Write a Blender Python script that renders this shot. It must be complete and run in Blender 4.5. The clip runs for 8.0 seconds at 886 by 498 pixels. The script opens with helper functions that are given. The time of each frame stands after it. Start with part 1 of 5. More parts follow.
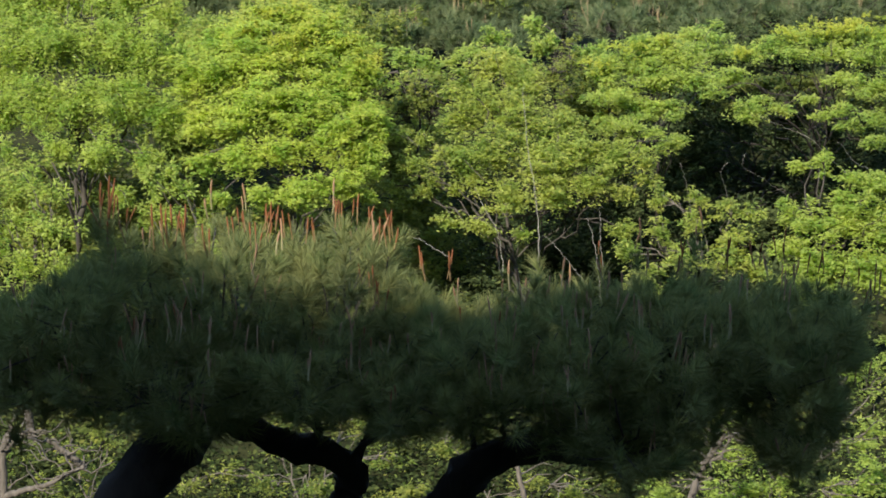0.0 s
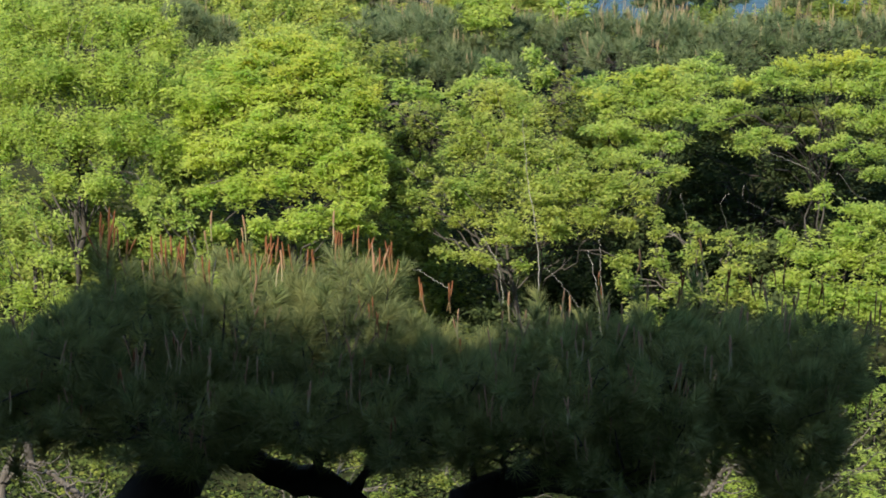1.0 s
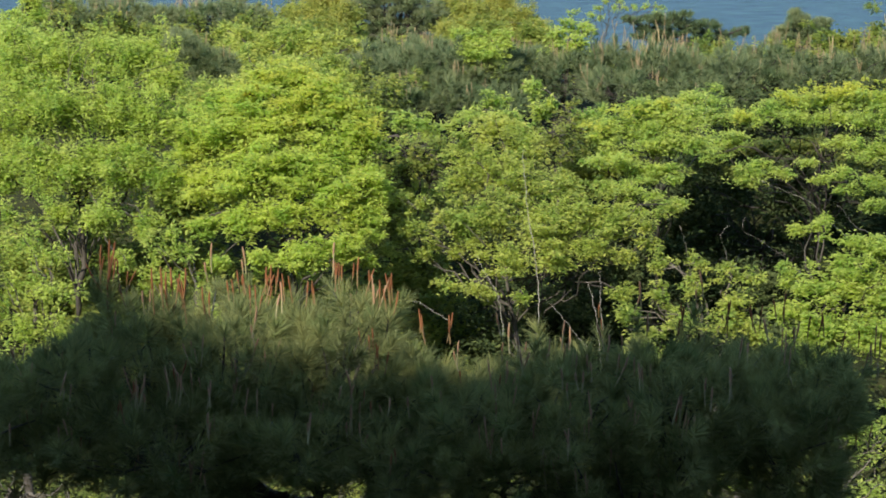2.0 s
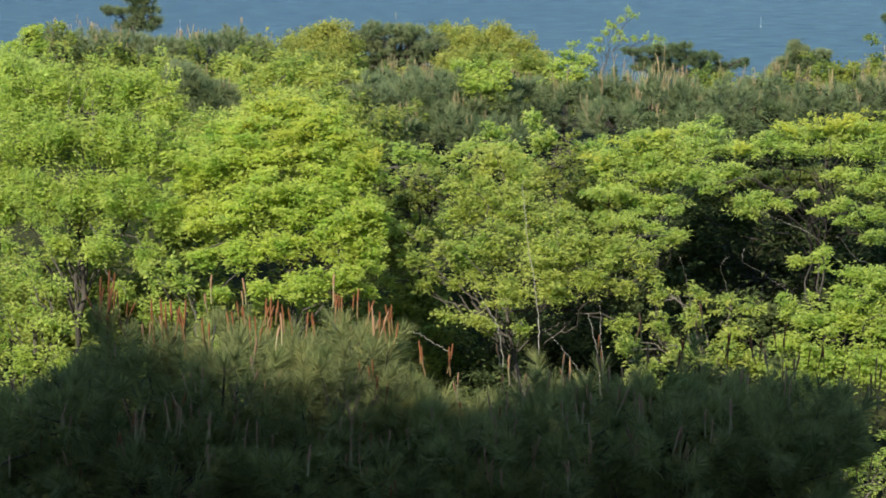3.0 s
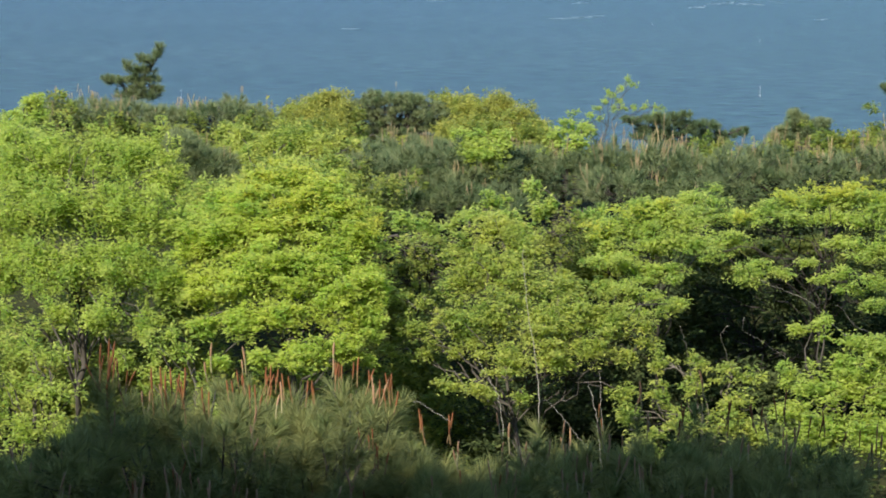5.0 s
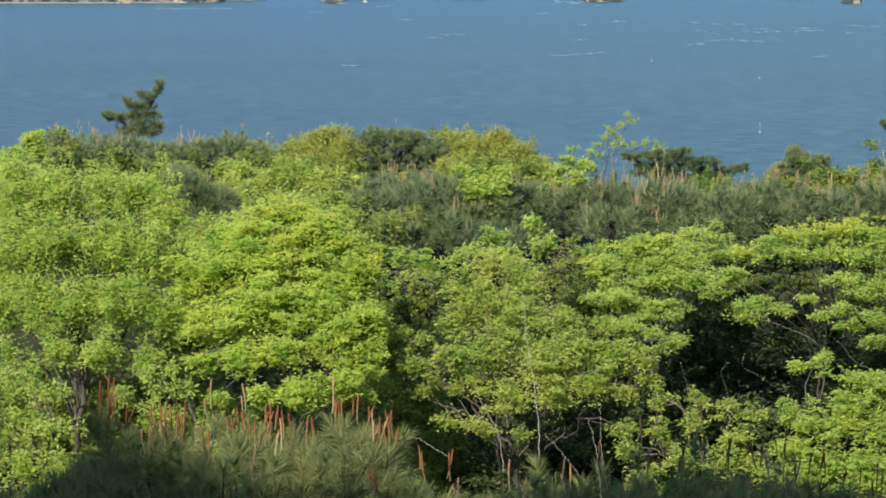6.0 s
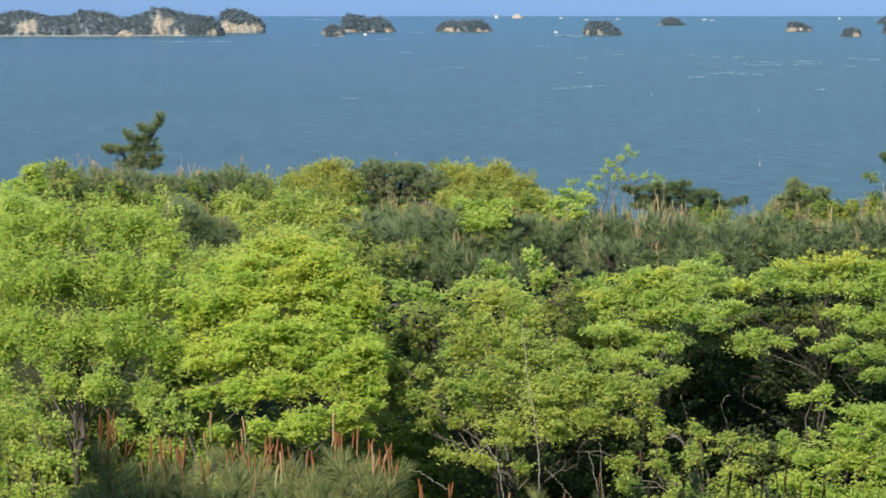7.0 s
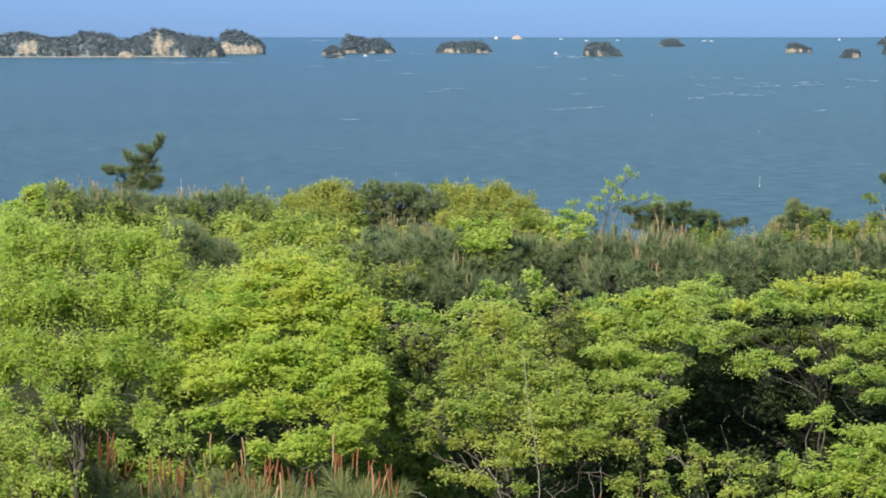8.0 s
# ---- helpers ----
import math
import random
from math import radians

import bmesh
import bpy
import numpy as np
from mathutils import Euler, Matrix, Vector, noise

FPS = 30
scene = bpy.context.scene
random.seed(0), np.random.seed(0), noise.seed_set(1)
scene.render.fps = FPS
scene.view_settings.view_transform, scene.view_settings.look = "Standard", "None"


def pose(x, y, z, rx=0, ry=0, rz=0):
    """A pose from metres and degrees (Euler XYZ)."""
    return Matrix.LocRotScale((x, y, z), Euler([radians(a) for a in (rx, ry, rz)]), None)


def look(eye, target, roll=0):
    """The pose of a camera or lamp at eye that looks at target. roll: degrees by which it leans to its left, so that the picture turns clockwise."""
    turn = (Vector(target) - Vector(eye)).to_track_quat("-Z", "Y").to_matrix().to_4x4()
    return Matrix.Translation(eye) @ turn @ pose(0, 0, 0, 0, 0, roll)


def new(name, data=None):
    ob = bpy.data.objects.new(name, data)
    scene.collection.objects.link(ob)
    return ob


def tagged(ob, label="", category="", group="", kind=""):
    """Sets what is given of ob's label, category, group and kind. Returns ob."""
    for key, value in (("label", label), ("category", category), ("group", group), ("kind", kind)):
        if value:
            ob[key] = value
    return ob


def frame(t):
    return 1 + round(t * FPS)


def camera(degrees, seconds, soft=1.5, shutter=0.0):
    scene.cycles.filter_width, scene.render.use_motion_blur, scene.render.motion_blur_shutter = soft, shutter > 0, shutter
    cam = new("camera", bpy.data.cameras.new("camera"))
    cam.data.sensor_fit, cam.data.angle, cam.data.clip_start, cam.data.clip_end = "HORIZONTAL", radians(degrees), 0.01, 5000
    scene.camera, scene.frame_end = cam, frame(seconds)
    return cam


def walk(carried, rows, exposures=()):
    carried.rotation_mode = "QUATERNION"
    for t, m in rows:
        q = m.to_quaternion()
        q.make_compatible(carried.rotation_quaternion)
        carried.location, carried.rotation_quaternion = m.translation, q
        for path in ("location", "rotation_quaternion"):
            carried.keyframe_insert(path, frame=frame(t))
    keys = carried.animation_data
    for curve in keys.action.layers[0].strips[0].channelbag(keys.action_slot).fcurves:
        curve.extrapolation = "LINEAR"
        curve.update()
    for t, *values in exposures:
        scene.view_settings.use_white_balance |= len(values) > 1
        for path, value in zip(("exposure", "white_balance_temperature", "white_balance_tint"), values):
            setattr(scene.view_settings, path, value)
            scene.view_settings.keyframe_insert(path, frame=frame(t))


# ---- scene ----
# ---------------------------------------------------------------- camera
cam = camera(20.0, 8.0, soft=1.85)
EYE = 35.0
# seconds, degrees that the camera looks down
ROWS = [
    (0.0, 10.996), (0.5, 10.597), (1.0, 10.277), (1.5, 9.930), (3.0, 8.836), (3.5, 8.536), (4.0, 8.166),
    (4.5, 7.719), (6.0, 6.446), (6.5, 6.057), (7.0, 5.697), (7.5, 5.418), (8.0, 5.22),
]
walk(cam, [(t, pose(0, 0, EYE, 90 - down, 0, 0)) for t, down in ROWS])

# ---------------------------------------------------------------- light
SUN_HEIGHT, SUN_SIDE = 35.0, 25.0   # degrees above the horizon; degrees left of straight behind the camera
scene.view_settings.exposure = 1.38
world = bpy.data.worlds.new("sky")
scene.world = world
world.use_nodes = True
wn = world.node_tree
sky = wn.nodes.new("ShaderNodeTexSky")
sky.sky_type = "NISHITA"
sky.sun_disc = False
sky.sun_elevation = radians(SUN_HEIGHT)
sky.sun_rotation = radians(180 + SUN_SIDE)
sky.air_density, sky.dust_density, sky.ozone_density = 1.0, 0.2, 1.5
# the air low over the sea is deep and blue, and clears upward
co = wn.nodes.new("ShaderNodeTexCoord")
sep = wn.nodes.new("ShaderNodeSeparateXYZ")
wn.links.new(co.outputs["Generated"], sep.inputs[0])
fade = wn.nodes.new("ShaderNodeValToRGB")
fade.color_ramp.elements[0].position, fade.color_ramp.elements[0].color = 0.0, (0.074, 0.142, 0.365, 1)
fade.color_ramp.elements[1].position, fade.color_ramp.elements[1].color = 0.45, (1.0, 0.98, 0.92, 1)
fade.color_ramp.interpolation = "EASE"
wn.links.new(sep.outputs[2], fade.inputs[0])
tint = wn.nodes.new("ShaderNodeMix")
tint.data_type, tint.blend_type = "RGBA", "MULTIPLY"
tint.inputs[0].default_value = 1.0
wn.links.new(sky.outputs[0], tint.inputs[6])
wn.links.new(fade.outputs[0], tint.inputs[7])
wn.links.new(tint.outputs[2], wn.nodes["Background"].inputs[0])
wn.nodes["Background"].inputs[1].default_value = 0.15
sun = new("sun", bpy.data.lights.new("sun", "SUN"))
sun.data.energy, sun.data.angle, sun.data.color = 4.2, radians(0.6), (1.0, 0.93, 0.80)
sa, se = radians(SUN_SIDE), radians(SUN_HEIGHT)
sun.matrix_world = look((-math.sin(sa) * math.cos(se) * 50, -math.cos(sa) * math.cos(se) * 50, 35 + math.sin(se) * 50), (0, 0, 35))


# ---------------------------------------------------------------- materials
def nodes_of(name):
    m = bpy.data.materials.new(name)
    m.use_nodes = True
    t = m.node_tree
    return m, t, t.nodes["Principled BSDF"], t.nodes["Material Output"]


def ramp(t, stops):
    r = t.nodes.new("ShaderNodeValToRGB")
    while len(r.color_ramp.elements) < len(stops):
        r.color_ramp.elements.new(0.5)
    for e, (p, c) in zip(r.color_ramp.elements, stops):
        e.position, e.color = p, (*c, 1)
    return r


def noise_node(t, scale, detail=4.0, rough=0.6, stretch=None):
    co = t.nodes.new("ShaderNodeTexCoord")
    n = t.nodes.new("ShaderNodeTexNoise")
    n.inputs["Scale"].default_value, n.inputs["Detail"].default_value, n.inputs["Roughness"].default_value = scale, detail, rough
    if stretch:
        mp = t.nodes.new("ShaderNodeMapping")
        mp.inputs["Scale"].default_value = stretch
        t.links.new(co.outputs["Object"], mp.inputs[0])
        t.links.new(mp.outputs[0], n.inputs["Vector"])
    else:
        t.links.new(co.outputs["Object"], n.inputs["Vector"])
    return n


def mixc(t, fac, a, b, kind="MIX"):
    m = t.nodes.new("ShaderNodeMix")
    m.data_type, m.blend_type = "RGBA", kind
    for i, v in ((0, fac), (6, a), (7, b)):
        if isinstance(v, (int, float)):
            m.inputs[i].default_value = v
        elif isinstance(v, tuple):
            m.inputs[i].default_value = (*v, 1)
        else:
            t.links.new(v, m.inputs[i])
    return m.outputs[2]


def leaf_material(name, dark, mid, young, through_share=0.45, gloss=0.45, patch=1.3):
    """Thin leaves: each leaf its own tone, whole boughs older or younger, light shining through."""
    m, t, p, out = nodes_of(name)
    geo = t.nodes.new("ShaderNodeNewGeometry")
    tone = lambda c, k: (k * c[0], k * c[1], k * c[2])
    r = ramp(t, [(0.0, tone(dark, 0.95)), (0.3, tone(mid, 0.9)), (0.75, tone(mid, 1.05)), (1.0, tone(young, 1.08))])
    t.links.new(geo.outputs["Random Per Island"], r.inputs[0])
    n = noise_node(t, patch, 3.0)
    r2 = ramp(t, [(0.42, (0, 0, 0)), (0.68, (1, 1, 1))])
    t.links.new(n.outputs[0], r2.inputs[0])
    col = mixc(t, r2.outputs[0], r.outputs[0], mixc(t, 0.55, r.outputs[0], young))
    old = noise_node(t, patch * 2.3, 2.0)
    r3 = ramp(t, [(0.52, (0, 0, 0)), (0.66, (0.75, 0.75, 0.75))])
    t.links.new(old.outputs[0], r3.inputs[0])
    col = mixc(t, r3.outputs[0], col, mixc(t, 1.0, col, (0.62, 0.80, 0.72), "MULTIPLY"))
    t.links.new(col, p.inputs["Base Color"])
    p.inputs["Roughness"].default_value = gloss
    p.inputs["Specular IOR Level"].default_value = 0.1
    tr = t.nodes.new("ShaderNodeBsdfTranslucent")
    t.links.new(mixc(t, 1.0, col, (1.43, 1.47, 1.08), "MULTIPLY"), tr.inputs[0])
    mx = t.nodes.new("ShaderNodeMixShader")
    mx.inputs[0].default_value = through_share
    t.links.new(p.outputs[0], mx.inputs[1])
    t.links.new(tr.outputs[0], mx.inputs[2])
    t.links.new(mx.outputs[0], out.inputs[0])
    return m


def bark_material(name, dark, light, scale=9.0, bump=0.6):
    m, t, p, out = nodes_of(name)
    n = noise_node(t, scale, 6.0, 0.7, (1, 1, 0.35))
    big = noise_node(t, 1.7, 2.0)
    r = ramp(t, [(0.3, dark), (0.7, light)])
    t.links.new(n.outputs[0], r.inputs[0])
    t.links.new(mixc(t, big.outputs[0], r.outputs[0], dark), p.inputs["Base Color"])
    p.inputs["Roughness"].default_value = 0.9
    b = t.nodes.new("ShaderNodeBump")
    b.inputs["Strength"].default_value, b.inputs["Distance"].default_value = bump, 0.02
    t.links.new(n.outputs[0], b.inputs["Height"])
    t.links.new(b.outputs[0], p.inputs["Normal"])
    return m


def plain_material(name, a, b, scale, rough=0.8, bump=0.0, dist=0.05, stretch=None):
    m, t, p, out = nodes_of(name)
    n = noise_node(t, scale, 8.0, 0.65, stretch)
    r = ramp(t, [(0.35, a), (0.65, b)])
    t.links.new(n.outputs[0], r.inputs[0])
    t.links.new(r.outputs[0], p.inputs["Base Color"])
    p.inputs["Roughness"].default_value = rough
    p.inputs["Specular IOR Level"].default_value = 0.5 if rough < 0.75 else 0.08
    if bump:
        bp = t.nodes.new("ShaderNodeBump")
        bp.inputs["Strength"].default_value, bp.inputs["Distance"].default_value = bump, dist
        t.links.new(n.outputs[0], bp.inputs["Height"])
        t.links.new(bp.outputs[0], p.inputs["Normal"])
    return m


LEAF_FRESH = leaf_material("fresh_leaf", (0.147, 0.218, 0.063), (0.318, 0.398, 0.096), (0.441, 0.470, 0.127), 0.62)
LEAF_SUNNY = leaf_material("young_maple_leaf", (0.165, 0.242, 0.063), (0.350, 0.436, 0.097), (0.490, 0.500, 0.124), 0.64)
LEAF_MAPLE = leaf_material("maple_leaf", (0.105, 0.168, 0.053), (0.298, 0.385, 0.100), (0.465, 0.490, 0.137), 0.62)
LEAF_OLIVE = leaf_material("olive_leaf", (0.088, 0.135, 0.042), (0.284, 0.348, 0.090), (0.480, 0.475, 0.132), 0.61)
LEAF_GOLD = leaf_material("golden_leaf", (0.26, 0.33, 0.06), (0.39, 0.42, 0.078), (0.49, 0.46, 0.10), 0.6)
LEAF_DULL = leaf_material("dull_leaf", (0.10, 0.145, 0.042), (0.195, 0.245, 0.060), (0.32, 0.31, 0.075), 0.55)
LEAF_YELLOW = leaf_material("yellowish_leaf", (0.150, 0.178, 0.050), (0.270, 0.285, 0.072), (0.39, 0.36, 0.095), 0.55)
# darkened leaves, half-shade put into the colour
LEAF_HALF_SHADE = leaf_material("half_shade_leaf", (0.050, 0.075, 0.024), (0.10, 0.135, 0.036), (0.19, 0.19, 0.05), 0.5)
# almost black leaves, ground shade below the pine as colour
LEAF_GROUND_SHADE = leaf_material("ground_shade_leaf", (0.014, 0.022, 0.008), (0.028, 0.040, 0.013), (0.06, 0.072, 0.02), 0.25, 0.85)
# near-black leaves: shade of the hollow under the maples put into the colour
LEAF_HOLLOW_SHADE = leaf_material("hollow_shade_leaf", (0.026, 0.040, 0.018), (0.048, 0.068, 0.028), (0.09, 0.11, 0.038), 0.3, 0.85)
NEEDLE_NEAR = leaf_material("pine_needle_dark", (0.080, 0.098, 0.048), (0.148, 0.168, 0.070), (0.215, 0.215, 0.076), 0.38, 0.8, 2.5)
NEEDLE_FAR = leaf_material("pine_needle", (0.048, 0.074, 0.042), (0.112, 0.148, 0.075), (0.21, 0.235, 0.110), 0.38, 0.6, 1.6)
NEEDLE_LIT = leaf_material("pine_needle_sunlit", (0.064, 0.092, 0.052), (0.142, 0.180, 0.092), (0.25, 0.265, 0.130), 0.42, 0.6, 1.8)
NEEDLE_DEEP = leaf_material("pine_needle_deep", (0.036, 0.062, 0.036), (0.078, 0.115, 0.058), (0.15, 0.18, 0.076), 0.33, 0.6, 2.0)
CANDLE_TIP = plain_material("candle_tip", (0.115, 0.042, 0.019), (0.190, 0.084, 0.036), 45.0, 0.75)
CANDLE_BASE = plain_material("candle_base", (0.11, 0.072, 0.026), (0.19, 0.115, 0.040), 45.0, 0.7)
SHOOT_PALE = plain_material("pale_shoot", (0.165, 0.155, 0.070), (0.26, 0.23, 0.105), 45.0, 0.7)
CANDLE_TAN = plain_material("candle_tan", (0.16, 0.088, 0.044), (0.28, 0.165, 0.08), 30.0, 0.7)
SHOOT_FAR = plain_material("pale_shoot_stalk", (0.17, 0.175, 0.080), (0.27, 0.255, 0.12), 3.0, 0.7)
CANDLE_FAR = plain_material("shoot_end", (0.15, 0.098, 0.050), (0.29, 0.225, 0.105), 3.0, 0.7)
BARK_DARK = bark_material("pine_bark", (0.018, 0.014, 0.012), (0.06, 0.045, 0.035), 14.0, 0.9)
BARK_PALE = bark_material("pale_bark", (0.045, 0.038, 0.030), (0.22, 0.19, 0.155), 16.0, 0.9)
BARK_WHITE = bark_material("silvery_bark", (0.12, 0.11, 0.09), (0.50, 0.47, 0.41), 30.0, 0.6)
BARK_GREY = bark_material("grey_bark", (0.03, 0.026, 0.021), (0.10, 0.085, 0.066), 10.0, 0.6)
# leaf litter, its tones darkened to take in the shade between the crowns
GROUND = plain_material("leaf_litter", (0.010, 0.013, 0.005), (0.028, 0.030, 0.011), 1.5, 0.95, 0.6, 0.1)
ROCK = plain_material("pale_cliff_rock", (0.10, 0.09, 0.075), (0.27, 0.235, 0.18), 0.25, 0.9, 0.8, 2.0, (1, 1, 2.2))
SAND = plain_material("beach_sand", (0.15, 0.14, 0.125), (0.24, 0.22, 0.18), 0.08, 0.95)
# island trees, with the distance haze put into their blue-grey colours
HAZED_FOREST, t_, p_, o_ = nodes_of("hazed_island_forest")
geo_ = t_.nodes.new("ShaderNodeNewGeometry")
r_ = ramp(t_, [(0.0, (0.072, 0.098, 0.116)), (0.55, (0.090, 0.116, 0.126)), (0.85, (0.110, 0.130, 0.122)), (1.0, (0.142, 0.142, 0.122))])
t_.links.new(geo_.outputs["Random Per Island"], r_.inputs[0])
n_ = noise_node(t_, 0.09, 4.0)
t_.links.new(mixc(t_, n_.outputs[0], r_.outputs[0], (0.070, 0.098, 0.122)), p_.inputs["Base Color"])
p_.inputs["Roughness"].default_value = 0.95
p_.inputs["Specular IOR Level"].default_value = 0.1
FOAM = plain_material("foam", (0.055, 0.100, 0.125), (0.14, 0.19, 0.22), 0.12, 0.9)
WHITE = plain_material("white_paint", (0.24, 0.25, 0.26), (0.34, 0.35, 0.35), 0.6, 0.5)
BUFF = plain_material("buff_paint", (0.22, 0.18, 0.15), (0.30, 0.25, 0.21), 0.6, 0.7)


def water_material():
    m, t, p, out = nodes_of("sea_water")
    p.inputs["Base Color"].default_value = (0.03, 0.085, 0.12, 1)
    p.inputs["Roughness"].default_value = 0.22
    p.inputs["IOR"].default_value = 1.33
    p.inputs["Specular IOR Level"].default_value = 0.42
    wide = noise_node(t, 0.006, 5.0, 0.6, (1, 1.6, 1))
    r = ramp(t, [(0.35, (0.026, 0.056, 0.060)), (0.65, (0.038, 0.072, 0.076))])
    t.links.new(wide.outputs[0], r.inputs[0])
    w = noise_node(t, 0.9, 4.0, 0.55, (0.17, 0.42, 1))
    # light and dark of the ripples painted into the water colour
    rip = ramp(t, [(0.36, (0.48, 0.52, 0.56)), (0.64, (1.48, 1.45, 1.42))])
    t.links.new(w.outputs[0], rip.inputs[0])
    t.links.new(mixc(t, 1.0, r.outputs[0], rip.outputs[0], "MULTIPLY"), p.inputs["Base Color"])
    b = t.nodes.new("ShaderNodeBump")
    b.inputs["Strength"].default_value, b.inputs["Distance"].default_value = 1.0, 1.5
    t.links.new(w.outputs[0], b.inputs["Height"])
    t.links.new(b.outputs[0], p.inputs["Normal"])
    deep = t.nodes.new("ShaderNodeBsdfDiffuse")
    # greyer near, bluer offshore: distant haze and sky reflection painted into the body colour
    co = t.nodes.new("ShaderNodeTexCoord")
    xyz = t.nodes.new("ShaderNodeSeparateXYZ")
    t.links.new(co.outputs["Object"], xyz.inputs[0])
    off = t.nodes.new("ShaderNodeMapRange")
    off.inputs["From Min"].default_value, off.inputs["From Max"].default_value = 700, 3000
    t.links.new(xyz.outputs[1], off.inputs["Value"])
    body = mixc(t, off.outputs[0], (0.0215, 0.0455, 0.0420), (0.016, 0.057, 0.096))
    # greener towards one side of the bay
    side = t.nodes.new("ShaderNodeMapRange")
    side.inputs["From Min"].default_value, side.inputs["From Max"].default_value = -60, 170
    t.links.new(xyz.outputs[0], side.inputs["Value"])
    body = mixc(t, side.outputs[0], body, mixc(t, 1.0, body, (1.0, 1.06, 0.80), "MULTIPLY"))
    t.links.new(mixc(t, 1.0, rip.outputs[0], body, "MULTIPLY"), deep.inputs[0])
    mx = t.nodes.new("ShaderNodeMixShader")
    mx.inputs[0].default_value = 0.5
    t.links.new(p.outputs[0], mx.inputs[1])
    t.links.new(deep.outputs[0], mx.inputs[2])
    t.links.new(mx.outputs[0], out.inputs[0])
    return m


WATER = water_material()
rng = np.random.default_rng(7)


# ---------------------------------------------------------------- mesh tools
def tri_object(name, verts, tris, mats, parent=None, slots=None, smooth=False):
    """One mesh object out of arrays of corners and triangles."""
    me = bpy.data.meshes.new(name)
    verts, tris = np.asarray(verts, np.float32), np.asarray(tris, np.int32)
    me.vertices.add(len(verts))
    me.vertices.foreach_set("co", verts.ravel())
    me.loops.add(tris.size)
    me.loops.foreach_set("vertex_index", tris.ravel())
    me.polygons.add(len(tris))
    me.polygons.foreach_set("loop_start", np.arange(0, tris.size, 3, dtype=np.int32))
    for m in mats if isinstance(mats, (list, tuple)) else [mats]:
        me.materials.append(m)
    if slots is not None:
        me.polygons.foreach_set("material_index", np.asarray(slots, np.int32))
    if smooth:
        me.polygons.foreach_set("use_smooth", np.ones(len(tris), bool))
    me.update(calc_edges=True)
    ob = new(name, me)
    if parent:
        ob.parent = parent
    return ob


def stack(pieces):
    """Joins (corners, triangles) pairs."""
    vs, ts, n = [], [], 0
    for v, t in pieces:
        vs.append(v)
        ts.append(np.asarray(t) + n)
        n += len(v)
    return np.concatenate(vs), np.concatenate(ts)


def unit(a):
    return a / np.maximum(np.linalg.norm(a, axis=-1, keepdims=True), 1e-9)


WAVES = rng.normal(size=(10, 3)) * 1.0
PHASES = rng.uniform(0, 6.28, 10)


def lumps(p, size):
    """A soft noise from about -1 to 1 over points, with lumps of that size."""
    return np.sin(p @ (WAVES.T * (2.2 / size)) + PHASES).sum(-1) / 4.0


def tube(points, radii, sides=6):
    pts, n = np.asarray(points, float), len(points)
    d = unit(np.gradient(pts, axis=0))
    ref = np.where(np.abs(d[:, 2:3]) > 0.9, np.array([[1.0, 0, 0]]), np.array([[0, 0, 1.0]]))
    a = unit(np.cross(d, ref))
    b = np.cross(d, a)
    ang = np.linspace(0, 2 * np.pi, sides, endpoint=False)
    ring = a[:, None] * np.cos(ang)[None, :, None] + b[:, None] * np.sin(ang)[None, :, None]
    v = (pts[:, None] + ring * np.asarray(radii)[:, None, None]).reshape(-1, 3)
    v = np.concatenate([v, pts[-1:]])
    i = np.arange(n - 1)[:, None] * sides
    j = np.arange(sides)[None]
    k = (j + 1) % sides
    q = [i + j, i + k, i + sides + k, i + sides + j]
    t = np.concatenate([np.stack([q[0], q[1], q[2]], -1).reshape(-1, 3), np.stack([q[0], q[2], q[3]], -1).reshape(-1, 3)])
    e = (n - 1) * sides
    cap = np.stack([e + np.arange(sides), e + (np.arange(sides) + 1) % sides, np.full(sides, n * sides)], -1)
    return v, np.concatenate([t, cap])


def bent(a, b, n=9, wander=0.12, sag=0.0):
    """A crooked way from a to b."""
    a, b = np.asarray(a, float), np.asarray(b, float)
    s = np.linspace(0, 1, n)[:, None]
    long = np.linalg.norm(b - a)
    w = np.cumsum(rng.normal(size=(n, 3)), axis=0)
    w = w - w[:1] * (1 - s) - w[-1:] * s
    return a + (b - a) * s + w * wander * long / n + np.array([0, 0, 1.0]) * sag * long * np.sin(np.pi * s)


def smooth_way(points, n=28):
    """A rounded way through a few points."""
    p = np.asarray(points, float)
    s = np.concatenate([[0], np.cumsum(np.linalg.norm(np.diff(p, axis=0), axis=1))])
    q = np.linspace(0, s[-1], n)
    w = np.stack([np.interp(q, s, p[:, i]) for i in range(3)], -1)
    for _ in range(2):
        w[1:-1] = (w[:-2] + w[1:-1] * 2 + w[2:]) / 4
    w[1:-1] += np.cumsum(rng.normal(size=(n - 2, 3)), axis=0) * 0.004 + rng.normal(size=(n - 2, 3)) * 0.004
    return w


def leaves(pos, axis, normal, length, width):
    """Folded leaf blades of two triangles each."""
    n = len(pos)
    a = unit(axis)
    b = unit(np.cross(normal, a))
    c = np.cross(a, b)
    L, Wd = length[:, None], width[:, None]
    v = np.stack([pos, pos + a * L * 0.45 + b * Wd * 0.5 + c * L * 0.10, pos + a * L - c * L * 0.06, pos + a * L * 0.45 - b * Wd * 0.5 + c * L * 0.10], 1)
    t = np.array([[0, 1, 2], [0, 2, 3]])
    return v.reshape(-1, 3), (np.arange(n)[:, None, None] * 4 + t[None]).reshape(-1, 3)


def ball(n):
    return unit(rng.normal(size=(n, 3)))


